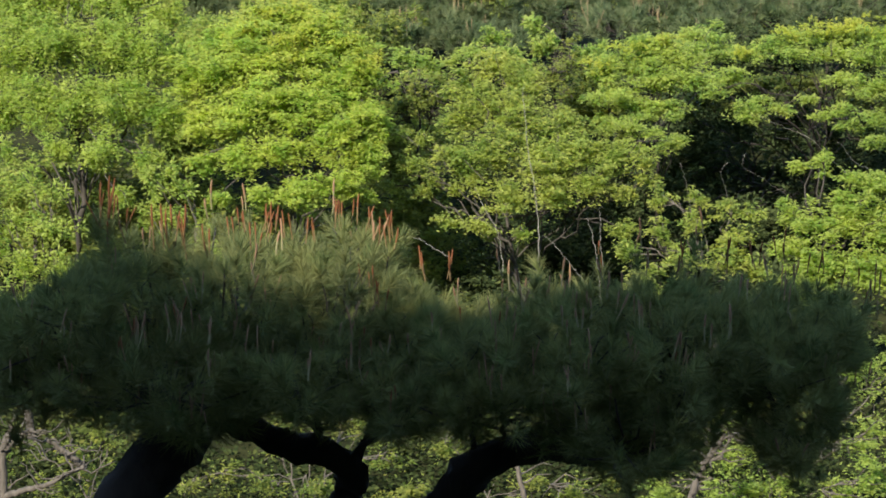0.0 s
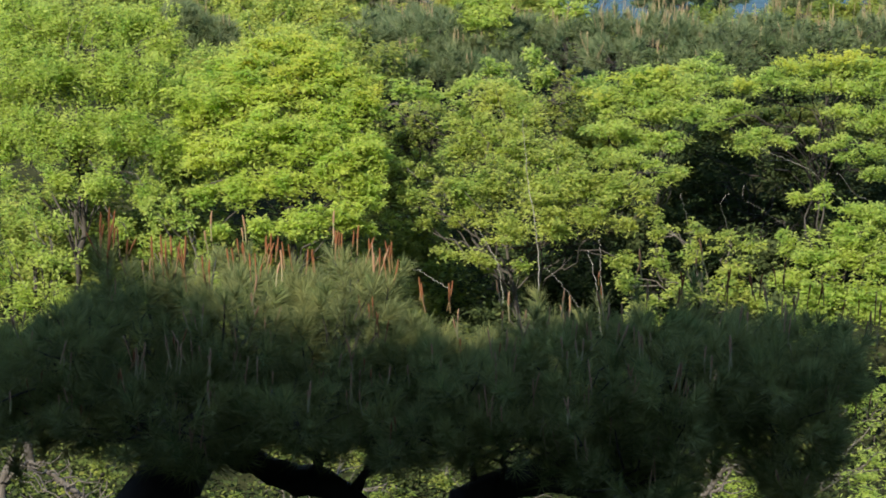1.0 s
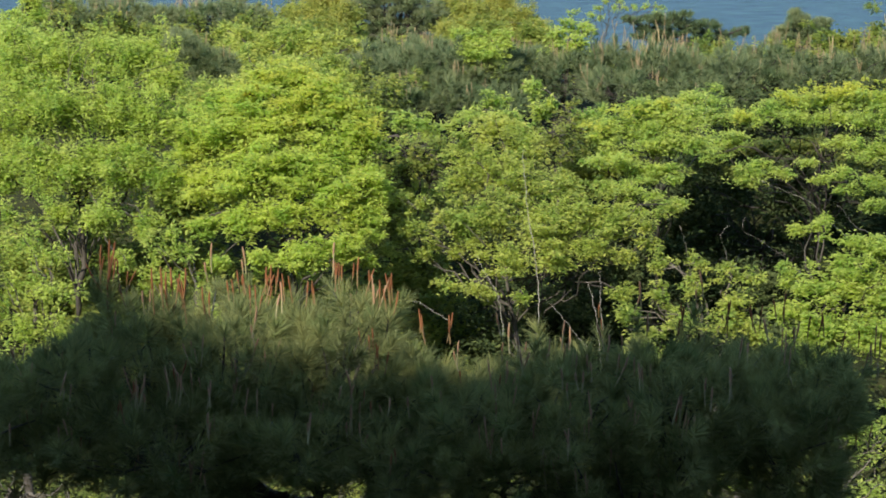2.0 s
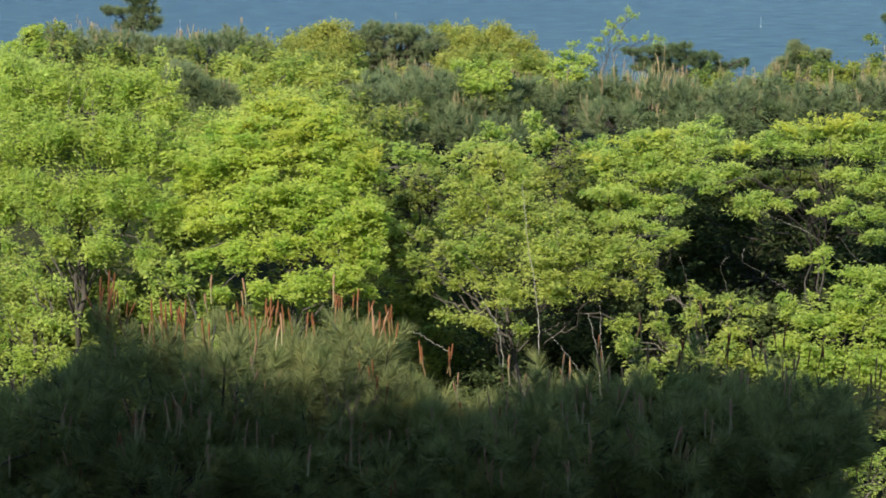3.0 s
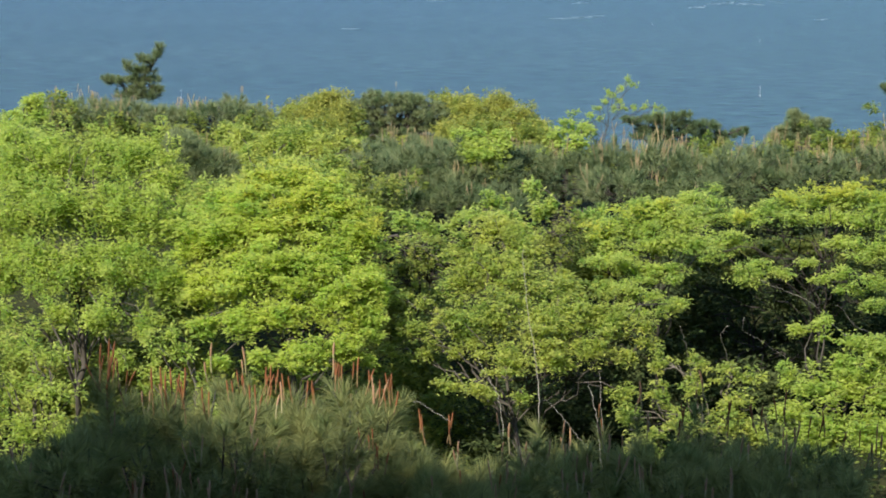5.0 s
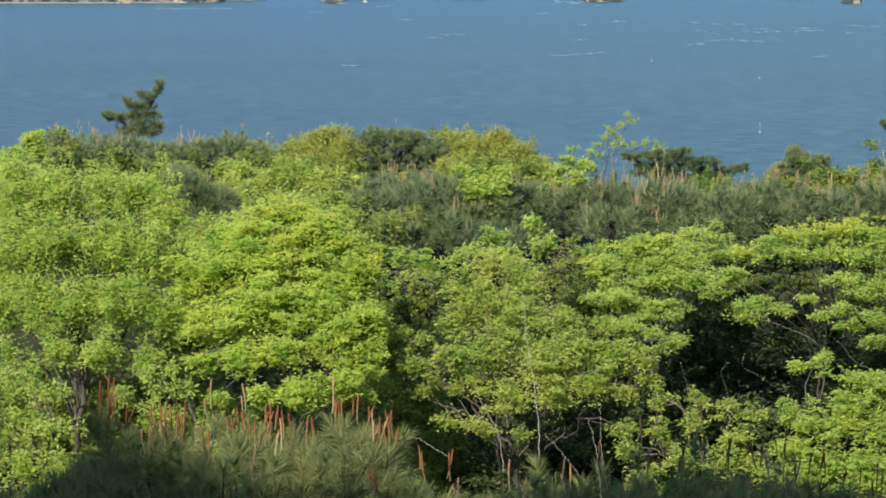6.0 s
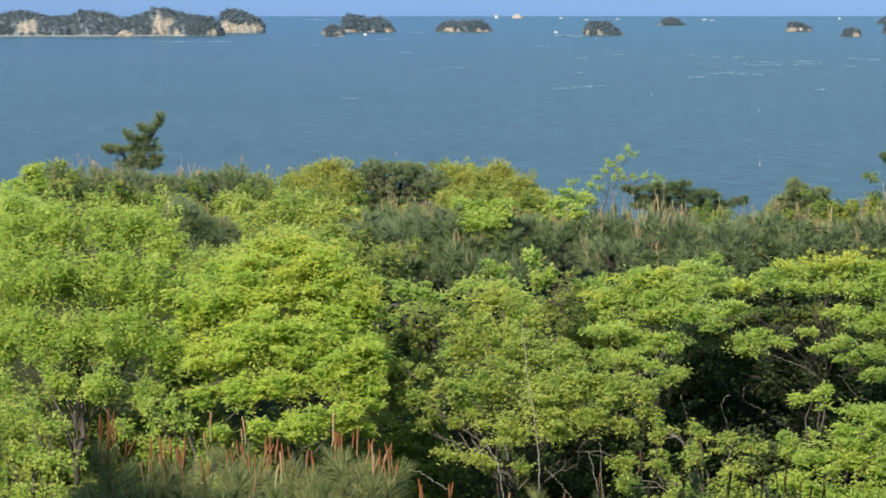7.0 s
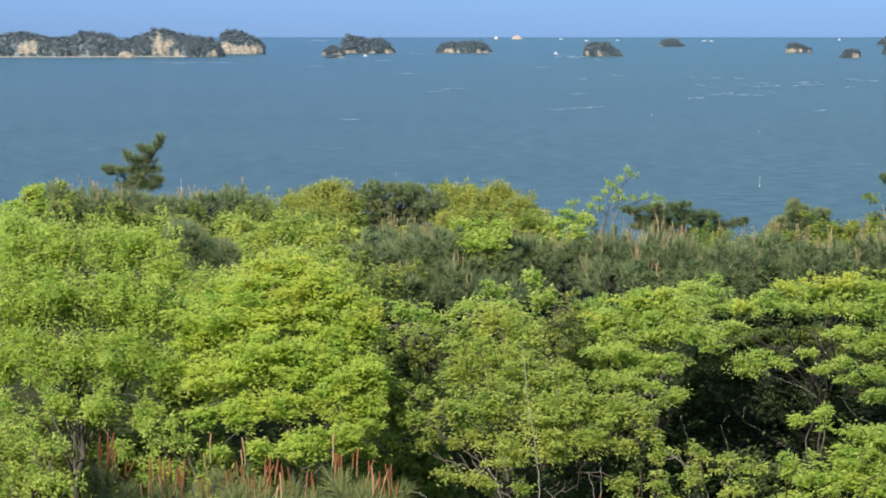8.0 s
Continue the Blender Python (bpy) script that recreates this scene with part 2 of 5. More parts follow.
def clump_leaves(blob, style, size, density):
    """Leaves of one bough: fingers of thin, nearly level sprays reaching out of its mass."""
    cx, cy, cz, r = blob
    c = np.array([cx, cy, cz])
    level = style != "shoot"
    form = np.array([1.5, 1.3, 0.6]) if style == "tier" else np.array([1.1, 1.1, 0.95])
    q = min(1.0, max(0.5, r / 0.5))   # small boughs carry smaller sprays
    nf = max(4, int(32 * (r / 0.6) ** 2 / q ** 1.5 * (0.5 + 0.5 * density)))
    f = ball(nf)
    f[:, 2] = np.where((f[:, 2] < -0.25) & (rng.uniform(size=nf) < 0.75), -f[:, 2], f[:, 2])
    reach = r * (0.2 + 1.3 * rng.uniform(0, 1, nf) ** 1.15) * (1.0 + 0.3 * lumps(c + f * r, 0.35))
    tip = c + f * reach[:, None] * form
    way = unit(f * np.array([1, 1, 0.25]) + np.array([0, 0, 0.10 if level else 0.75]) + 0.25 * rng.normal(size=f.shape))
    # sprays along each finger, widest behind its end
    small = min(1.0, r / 0.22)
    ns = max(2, int(5 * min(density, 1.3) + 0.5))
    m = nf * ns
    s = rng.uniform(0, 1, (nf, ns, 1))
    at = (tip[:, None] - way[:, None] * s * 0.42 * q * small + rng.normal(size=(nf, ns, 3)) * np.array([0.12, 0.12, 0.05 if level else 0.09]) * q * small).reshape(-1, 3)
    way = np.repeat(way, ns, axis=0)
    f = np.repeat(f, ns, axis=0)
    k = int(58 * q * small)
    R = (rng.uniform(0.07, 0.17, (nf, ns, 1)) * (0.55 + 0.75 * s)).reshape(-1, 1) * q * small
    rad = np.sqrt(rng.uniform(0, 1, (m, k))) * R
    th = rng.uniform(0, 6.283, (m, k))
    flat = np.stack([rad * np.cos(th), rad * np.sin(th), 0 * rad], -1)
    out = f * np.array([1, 1, 0])
    slope = -0.15 * out[:, None, :2] + rng.normal(0, 0.15 if level else 0.30, (m, 1, 2))
    flat[..., 2] = (flat[..., :2] * slope).sum(-1) - 0.9 * rad ** 2 + rng.normal(0, 0.012 if level else 0.03, rad.shape)
    pos = (at[:, None] + flat).reshape(-1, 3)
    axis = (unit(flat * np.array([1, 1, 0.3])) + 0.5 * way[:, None] * np.array([1, 1, 0.3]) + 0.45 * rng.normal(size=flat.shape) * np.array([1, 1, 0.25])).reshape(-1, 3)
    loose = 0.14 if level else 0.20
    normal = (np.array([-0.06, -0.16, 0.97]) + 0.10 * f[:, None] - np.concatenate([slope, 0 * slope[..., :1]], -1) * 0.6 + loose * rng.normal(size=flat.shape)).reshape(-1, 3)
    # single leaves between the fingers and inside the bough
    n = int(len(pos) * 0.30)
    pos = np.concatenate([pos, c + ball(n) * (r * rng.uniform(0, 1, (n, 1)) ** 0.4 * rng.uniform(0.75, 1.3, (n, 1))) * form])
    axis = np.concatenate([axis, ball(n) * np.array([1, 1, 0.4])])
    normal = np.concatenate([normal, np.array([-0.08, -0.25, 0.85]) + 0.28 * rng.normal(size=(n, 3))])
    L = size * rng.uniform(0.8, 1.45, len(pos))
    return leaves(pos, axis, normal, L, L * 0.40)


def ground_z(x, y):
    """Height of the hillside above the sea."""
    ys = [-400, -60, -24, -15, -4, -1, 2, 5, 16, 22, 28, 34, 40, 47, 56, 100, 140, 200, 9000]
    zs = [70, 60, SHADE_BANK_TOP + 1, SHADE_BANK_TOP, 34.5, 33.3, 33.1, 31.8, 27.6, 26.8, 27.6, 29.4, 30.5, 30.7, 28.5, 9, -2, -6, -6]
    z = np.interp(y, ys, zs)
    # ups and downs of the unseen bank shape the sun patch on the pine
    crest = np.exp(-((np.asarray(y, float) + 18) / 5) ** 2)
    z = z + crest * (0.5 * np.sin(np.asarray(x, float) * 0.9) - 0.53 * np.exp(-((np.asarray(x, float) + SUN_GAP_X) / 1.4) ** 2) + 0.85 * np.exp(-((np.asarray(x, float) + 18.6) / 0.7) ** 2))
    p = np.stack([np.asarray(x, float), np.asarray(y, float), np.zeros_like(np.asarray(x, float))], -1)
    return z + 0.25 * lumps(p, 6.0) * np.clip((np.asarray(y, float) - 6) / 10, 0, 1)


SHADE_BANK_TOP, SUN_GAP_X = 57.25, 16.1   # unseen bank added behind the camera to shade the pine: crest and dip


def broadleaf_tree(label, foot, blobs, mat, style="plate", size=0.07, density=1.0, bark=None, trunk_r=0.055, twig_share=0.5, stems=(), young=()):
    """A tree with a crooked trunk, one limb to each bough and a crown of leaves."""
    bark = bark or BARK_GREY
    blobs = np.array(blobs)
    foot = np.array([foot[0], foot[1], float(ground_z(foot[0], foot[1])) - 0.1])
    top = blobs[:, :3].mean(0)
    low = any(w in label for w in ("bush in", "bush under", "bush beside", "bush at", "shrub", "scrub"))
    tree = new("bush" if low else "maple_tree" if "maple" in label else "tree")
    tagged(tree, label, "bush" if low else "tree")
    tree.location = foot
    path = bent(foot, top, 12, 0.25) - foot
    v, t = tube(path, np.linspace(trunk_r, trunk_r * 0.35, 12), 8)
    tri_object("trunk", v, t, bark, tree, smooth=True)
    for b in blobs:
        start = path[rng.integers(5, 11)] + foot
        way = bent(start, b[:3] + np.array([0, 0, b[3] * 0.3]), 9, 0.35, 0.06) - foot
        v, t = tube(way, np.linspace(trunk_r * 0.26, 0.006, 9), 5)
        limb = tri_object("limb", v, t, bark, tree, smooth=True)
        twigs = []
        for _ in range(int(14 * twig_share * (b[3] / 0.6))):
            o = way[rng.integers(4, 9)]
            e = b[:3] - foot + ball(1)[0] * b[3] * np.array([0.95, 0.95, 0.8])
            w = bent(o, e, 6, 0.5, 0.05)
            twigs.append(tube(w, np.linspace(0.011, 0.003, 6), 3))
        if twigs:
            v, t = stack(twigs)
            tagged(tri_object("twig_growth", v, t, bark, limb), kind="stuff")
    for w, r0 in stems:
        w = smooth_way(w)
        v, t = tube(w - foot, np.linspace(r0, r0 * 0.35, len(w)) * 0.75, 6)
        tri_object("stem", v, t, BARK_WHITE, tree, smooth=True)
    v, t = stack([clump_leaves(b, style, size, density) for b in blobs])
    crown = tagged(tri_object("crown", v - foot, t, mat, tree), kind="stuff")
    if young:
        v, t = stack([clump_leaves((*b[:3], b[3] * 1.5), style, size, density * 0.3) for b in young])
        tagged(tri_object("young_growth", v - foot, t, LEAF_GOLD, crown), "yellowish young leaves on the rim", kind="stuff")
    return tree


def needle_tufts(at, up, count, length, width, flare=0.8):
    """Brushes of needles round the end of a twig: one triangle a needle, spreading like a star from the bud."""
    n = len(at)
    side = ball(n * count).reshape(n, count, 3)
    side = unit(side - (side * up[:, None]).sum(-1, keepdims=True) * up[:, None])
    s = rng.uniform(0, 1, (n, count, 1)) ** 1.6          # 0 at the bud, 1 down the twig
    d = unit(up[:, None] * (0.95 - 0.75 * s + 0.12 * rng.normal(size=s.shape)) + side * flare * (0.45 + 0.9 * s))
    base = at[:, None] - up[:, None] * s * length * 0.9 + side * 0.004
    L = length * rng.uniform(0.8, 1.12, (n, count, 1)) * rng.uniform(0.8, 1.15, (n, 1, 1))
    edge = unit(np.cross(d, ball(n * count).reshape(n, count, 3))) * width * 0.5
    tip = base + d * L + np.array([0, 0, -0.02]) * L / 0.15
    v = np.stack([base - edge, base + edge, tip], 2).reshape(-1, 3)
    return v, np.arange(len(v)).reshape(-1, 3)


def candle_mesh(height, thick, tip_mat, base_mat):
    """An upright spring shoot: pale stalk, red-brown scaly end."""
    s = np.array([0, 0.15, 0.4, 0.55, 0.75, 0.93, 1.0])
    r = np.array([0.5, 0.55, 0.5, 0.75, 0.8, 0.55, 0.1]) * thick
    pts = np.stack([0.05 * height * np.sin(s * 2.2), 0.03 * height * s, s * height], -1)
    v, t = tube(pts, r, 5)
    ob = tri_object("spring_shoot", v, t, [base_mat, tip_mat], slots=(v[t].mean(1)[:, 2] > 0.5 * height).astype(int), smooth=True)
    return ob


def pine_tree(label, foot, pads, mat, tufts, needles=70, length=0.11, width=0.0035, candles=60, candle=(0.17, 0.016), trunk_r=0.11, limbs=None, single=False, bark=None, leaders=(), crests=(), flare=0.7):
    """A pine with layered pads of needle brushes. pads: x, y, z, half width, half depth, half height."""
    bark = bark or BARK_DARK
    pads = np.array(pads)
    foot = np.array([foot[0], foot[1], float(ground_z(foot[0], foot[1])) - 0.1])
    tree = new("pine_tree")
    tagged(tree, label, "pine tree")
    tree.location = foot
    top = pads[:, :3].mean(0) - np.array([0, 0, 0.15])
    ways = [(smooth_way(w, 56), r) for w, r in limbs or ()]
    path = bent(foot, ways[0][0][0] if limbs else top, 12, 0.22)
    for w, (r0, r1) in ways:
        v, t = tube(w - foot, np.linspace(r0, r1, len(w)) * (1 + 0.10 * lumps(w, 0.2)), 14)
        v = v + rng.normal(size=v.shape) * 0.006 + unit(v - np.repeat(np.concatenate([w, w[-1:]]), 14, axis=0)[: len(v)] + foot) * (0.02 * lumps(v, 0.07))[:, None]
        tri_object("limb", v, t, bark, tree, smooth=True)
    v, t = tube(path - foot, np.linspace(trunk_r, trunk_r * 0.5, 12), 9)
    tri_object("trunk", v, t, bark, tree, smooth=True)
    area = pads[:, 3] * pads[:, 4] + pads[:, 3] * pads[:, 5]
    at, up, rel = [], [], []
    for p, share in zip(pads, area / area.sum()):
        n = max(5, int(tufts * share))
        hub = path[rng.integers(6, 11)]
        if limbs:
            near = np.concatenate([w for w, _ in ways])
            hub = near[np.argmin(np.linalg.norm(near - (p[:3] - np.array([0, 0, p[5]])), axis=1))]
        way = bent(hub, p[:3] - np.array([0, 0, p[5] * 0.3]), 9, 0.3, 0.03)
        v, t = tube(way - foot, np.linspace(trunk_r * (0.12 if limbs else 0.45), 0.012, 9), 6)
        limb = tri_object("limb", v, t, bark, tree, smooth=True)
        twigs = []
        d = ball(n)
        d[:, 2] = np.where((d[:, 2] < 0) & (rng.uniform(size=n) < 0.6), -d[:, 2], d[:, 2])
        swell = 1 + 0.2 * lumps(p[:3] + d * p[3], 0.6) + 0.10 * np.abs(rng.normal(size=n))
        q = p[:3] + d * p[3:6] * (swell * rng.uniform(0.35, 1.0, n) ** 0.5)[:, None]
        q[:, 2] += np.where(d[:, 2] > 0.5, rng.exponential(0.12 * max(p[5] - 0.15, 0.01), n), 0)
        at.append(q)
        rel.append(d[:, 2] * swell)
        up.append(unit(np.array([0, 0, 0.9]) + 0.95 * d * np.array([1, 1, 0.5]) + 0.25 * rng.normal(size=(n, 3))))
        for e in q[:: 4]:
            w = bent(way[rng.integers(4, 9)], e, 5, 0.3, -0.05)
            twigs.append(tube(w - foot, np.linspace(0.012, 0.005, 5), 4))
        v, t = stack(twigs)
        tagged(tri_object("twig_growth", v, t, bark, limb), kind="stuff")
    at, up = np.concatenate(at), np.concatenate(up)
    if leaders:
        lead = np.array(leaders) + rng.normal(size=(2, len(leaders), 3)) * np.array([0.03, 0.03, 0.04])
        at, up = np.concatenate([at, lead.reshape(-1, 3)]), np.concatenate([up, np.tile((0, 0, 1.0), (2 * len(leaders), 1))])
    v, t = needle_tufts(at, up, needles, length, width, 0.8 if single else flare)
    tagged(tri_object("needles", v - foot, t, mat, tree), kind="stuff")
    # spring shoots: most on top of the pads, some along the front
    few = max(1, candles // 4)
    rel = np.concatenate(rel)
    n = len(rel)
    pick = np.argsort(-(rel + 0.35 * rng.normal(size=n)))[:few]
    front = np.argsort(at[:n, 1] + 0.5 * rng.normal(size=n))[: n // 2]
    face = rng.choice(front, max(1, few * 3 // 4))
    pick = np.concatenate([pick, face])
    face = set(face.tolist())
    rng.shuffle(pick)
    if candles and single:
        first = candle_mesh(candle[0], candle[1] * 0.5, CANDLE_TIP, CANDLE_BASE)
        first.parent = tree
        pale = candle_mesh(candle[0] * 1.3, candle[1] * 0.65, CANDLE_TAN, SHOOT_PALE)
        pale.parent = tree
        made = [first]
        red = 5 * len(leaders) + 3 * len(crests) + 40
        while len(made) < candles:
            if len(made) == red:
                made.append(pale)
                continue
            c = new("spring_shoot", first.data if len(made) < red else pale.data)
            c.parent = tree
            made.append(c)
        for i, c in enumerate(made):
            j = pick[(i // 2) % len(pick)]
            s = rng.uniform(0.5, 1.0)
            lead = i < 5 * len(leaders)
            if lead:
                s = rng.uniform(1.2, 1.9)
            elif i < 5 * len(leaders) + 3 * len(crests):
                lead, s = True, rng.uniform(0.8, 1.3)
            o = rng.normal(size=3) * np.array([0.045, 0.045, 0.03])
            if lead:
                spot = np.array(leaders[i // 5] if i < 5 * len(leaders) else crests[(i - 5 * len(leaders)) // 3])
                o = o * 0.8 + spot - at[j] - up[j] * 0.07
            elif j in face:
                o = o + np.array([0, -0.12, 0.04])
            c.matrix_basis = Matrix.Translation(at[j] + up[j] * rng.uniform(0.02, 0.12) - foot + o) @ Euler((rng.normal() * 0.13, rng.normal() * 0.13, rng.uniform(0, 6.28))).to_matrix().to_4x4() @ Matrix.Diagonal((0.8 + 0.3 * s, 0.8 + 0.3 * s, s, 1))
    if candles:
        out_v, sl = [], []
        many = rng.choice(front, 70) if single else pick
        for i in range(210 if single else candles):
            j = many[(i // 3) % len(many)]
            h = candle[0] * rng.uniform(0.5, 1.25)
            s = np.array([0, 0.4, 0.8, 1.0])
            o = rng.normal(size=3) * np.array([0.045, 0.045, 0.05])
            lean = np.array([rng.normal() * 0.16, rng.normal() * 0.12, 1.0])
            v, t = tube(at[j] + up[j] * 0.06 + o + s[:, None] * h * lean, np.array([0.6, 0.6, 0.8, 0.2]) * candle[1] * 0.5, 4)
            out_v.append((v - foot, t))
            sl.append((v[t].mean(1)[:, 2] > (at[j][2] + 0.5 * h)).astype(int))
        v, t = stack(out_v)
        tagged(tri_object("shoot_growth", v, t, [SHOOT_PALE, CANDLE_TAN] if single else [SHOOT_FAR, CANDLE_FAR], tree, np.concatenate(sl)), kind="stuff")
    return tree


# ---------------------------------------------------------------- hillside and sea
def sheet(name, xs, ys, height, mat):
    gx, gy = np.meshgrid(xs, ys)
    v = np.stack([gx, gy, height(gx, gy)], -1).reshape(-1, 3)
    nx = len(xs)
    i = (np.arange(len(ys) - 1)[:, None] * nx + np.arange(nx - 1)[None]).ravel()
    t = np.concatenate([np.stack([i, i + 1, i + nx + 1], -1), np.stack([i, i + nx + 1, i + nx], -1)])
    return tri_object(name, v, t, mat, smooth=True)


xs = np.concatenate([[-3000, -800, -300, -120], np.linspace(-60, 60, 121), [120, 300, 800, 3000]])
ys = np.concatenate([[-400, -200, -100], np.linspace(-60, -10, 26), np.linspace(-9, 70, 80), np.linspace(75, 200, 26), [500, 2000, 4980]])
tagged(sheet("ground", xs, ys, ground_z, GROUND), "steep wooded hillside, leaf litter darkened for the shade", "hillside", kind="structure")
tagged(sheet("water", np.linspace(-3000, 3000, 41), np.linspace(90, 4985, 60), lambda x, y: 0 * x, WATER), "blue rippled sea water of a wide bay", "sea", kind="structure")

# ---------------------------------------------------------------- foreground pine
pine_tree(
    "dark shaded spreading pine with upright reddish spring shoots", (-1.6, 17.0),
    [(*(-2.66, 16.60, 31.05), 0.62, 1.0, 0.40), (*(-2.08, 16.90, 31.24), 0.55, 1.0, 0.45), (*(-1.39, 17.00, 31.24), 0.62, 1.2, 0.46),
     (*(-0.68, 17.00, 31.23), 0.55, 1.2, 0.48), (*(0.14, 16.50, 30.97), 0.60, 1.1, 0.42), (*(0.82, 16.40, 30.96), 0.62, 1.1, 0.44),
     (*(1.51, 16.50, 31.03), 0.55, 1.1, 0.46), (*(2.17, 16.60, 31.05), 0.62, 1.0, 0.34), (*(2.31, 16.00, 30.79), 0.34, 0.6, 0.32),
     (*(1.13, 15.80, 30.65), 0.42, 0.6, 0.28), (*(-0.29, 15.80, 30.90), 0.30, 0.6, 0.24), (*(-3.36, 16.60, 31.03), 0.5, 0.9, 0.4), (*(-1.77, 15.80, 31.03), 0.7, 0.6, 0.28), (*(-0.97, 15.90, 31.10), 0.5, 0.6, 0.22), (*(0.39, 15.90, 30.89), 0.5, 0.6, 0.22), (*(1.51, 16.00, 30.77), 0.30, 0.6, 0.3), (*(-0.21, 16.80, 31.10), 0.45, 1.0, 0.35), (*(-1.61, 15.90, 30.78), 0.35, 0.5, 0.14), (*(2.32, 16.00, 30.58), 0.30, 0.5, 0.20), (*(2.51, 16.40, 31.10), 0.30, 0.7, 0.36), (*(1.25, 15.90, 30.51), 0.3, 0.4, 0.16), (-2.46, 16.20, 31.48, 0.26, 0.6, 0.17), (-0.83, 16.20, 30.82, 0.33, 0.6, 0.12), (-0.31, 16.20, 30.76, 0.26, 0.6, 0.12), (-2.65, 16.20, 30.97, 0.35, 0.6, 0.16), (-3.02, 16.20, 30.88, 0.22, 0.6, 0.15), (-1.31, 16.20, 30.84, 0.29, 0.6, 0.11)],
    NEEDLE_NEAR, 2050, 115, 0.16, 0.0056, 298, (0.175, 0.0145), 0.2, single=True, leaders=[(-2.29, 16.60, 31.93), (-2.22, 16.50, 31.87), (-1.81, 16.50, 31.83), (-1.79, 16.50, 31.73), (-2.82, 15.50, 32.31)],
    crests=[(-1.47, 17.20, 31.74), (-1.36, 17.20, 31.75), (-1.21, 17.30, 31.75), (-1.16, 17.20, 31.73), (-1.07, 17.30, 31.72), (-0.94, 17.20, 31.72), (-0.74, 17.20, 31.77), (-0.63, 17.30, 31.78), (-0.53, 17.20, 31.77), (-0.36, 17.10, 31.76), (-0.33, 17.00, 31.73),
            (-1.24, 16.80, 31.69), (-0.11, 16.80, 31.54), (0.03, 16.60, 31.54), (-0.51, 16.40, 31.54), (-0.37, 16.20, 31.49), (-2.12, 16.90, 31.83), (-1.63, 16.90, 31.67), (1.60, 16.60, 31.62), (1.91, 16.60, 31.66), (2.10, 16.60, 31.64), (2.31, 16.60, 31.69), (2.50, 16.50, 31.62)],
    limbs=[([(-0.74, 16.60, 28.48), (-0.76, 16.50, 29.44), (-0.67, 16.40, 30.01), (-0.53, 16.30, 30.30), (-0.72, 16.30, 30.44), (-1.01, 16.40, 30.46), (-1.36, 16.50, 30.60), (-1.88, 16.70, 30.73)], (0.15, 0.07)),
           ([(-0.74, 16.60, 28.48), (-0.29, 16.50, 29.57), (0.06, 16.40, 30.09), (0.25, 16.30, 30.38), (0.75, 16.40, 30.51), (1.52, 16.50, 30.70), (2.37, 16.60, 30.87)], (0.2, 0.05)),
           ([(-0.74, 16.60, 28.48), (-1.88, 16.30, 29.18), (-2.35, 16.20, 29.79), (-2.14, 16.20, 30.21), (-1.90, 16.30, 30.44), (-1.69, 16.50, 30.62), (-2.17, 16.60, 30.91)], (0.25, 0.16)),
           ([(0.75, 16.40, 30.51), (1.11, 16.10, 30.51), (1.37, 16.00, 30.60)], (0.13, 0.06))])

# ---------------------------------------------------------------- broad-leaved trees
broadleaf_tree("tall fresh green tree with upright leafy shoots", (-4.31, 30.00, 28.39)[:2],
    [(-5.08, 30.2, 32.18, 0.39), (-4.6, 30.2, 32.21, 0.38), (-4.13, 30.3, 32.24, 0.35), (-3.72, 30.3, 32.24, 0.33), (-3.35, 30.0, 32.03, 0.28), (-5.52, 30.0, 31.72, 0.54), (-4.92, 29.6, 31.63, 0.44), (-4.37, 29.5, 31.64, 0.44), (-3.84, 29.6, 31.7, 0.43), (-3.35, 29.4, 31.59, 0.33), (-3.08, 29.6, 31.49, 0.24), (-5.19, 29.2, 31.01, 0.37), (-4.63, 29.0, 31.07, 0.35), (-4.1, 29.0, 31.07, 0.39), (-3.61, 29.0, 31.1, 0.37), (-3.22, 29.0, 30.84, 0.25), (-5.03, 28.6, 30.6, 0.14), (-4.43, 28.5, 30.62, 0.19), (-3.9, 28.4, 30.6, 0.23), (-3.43, 28.5, 30.48, 0.19), (-3.62, 28.0, 30.18, 0.14), (-5.21, 30.4, 32.47, 0.23)],
    LEAF_FRESH, "shoot", 0.047, 0.85)
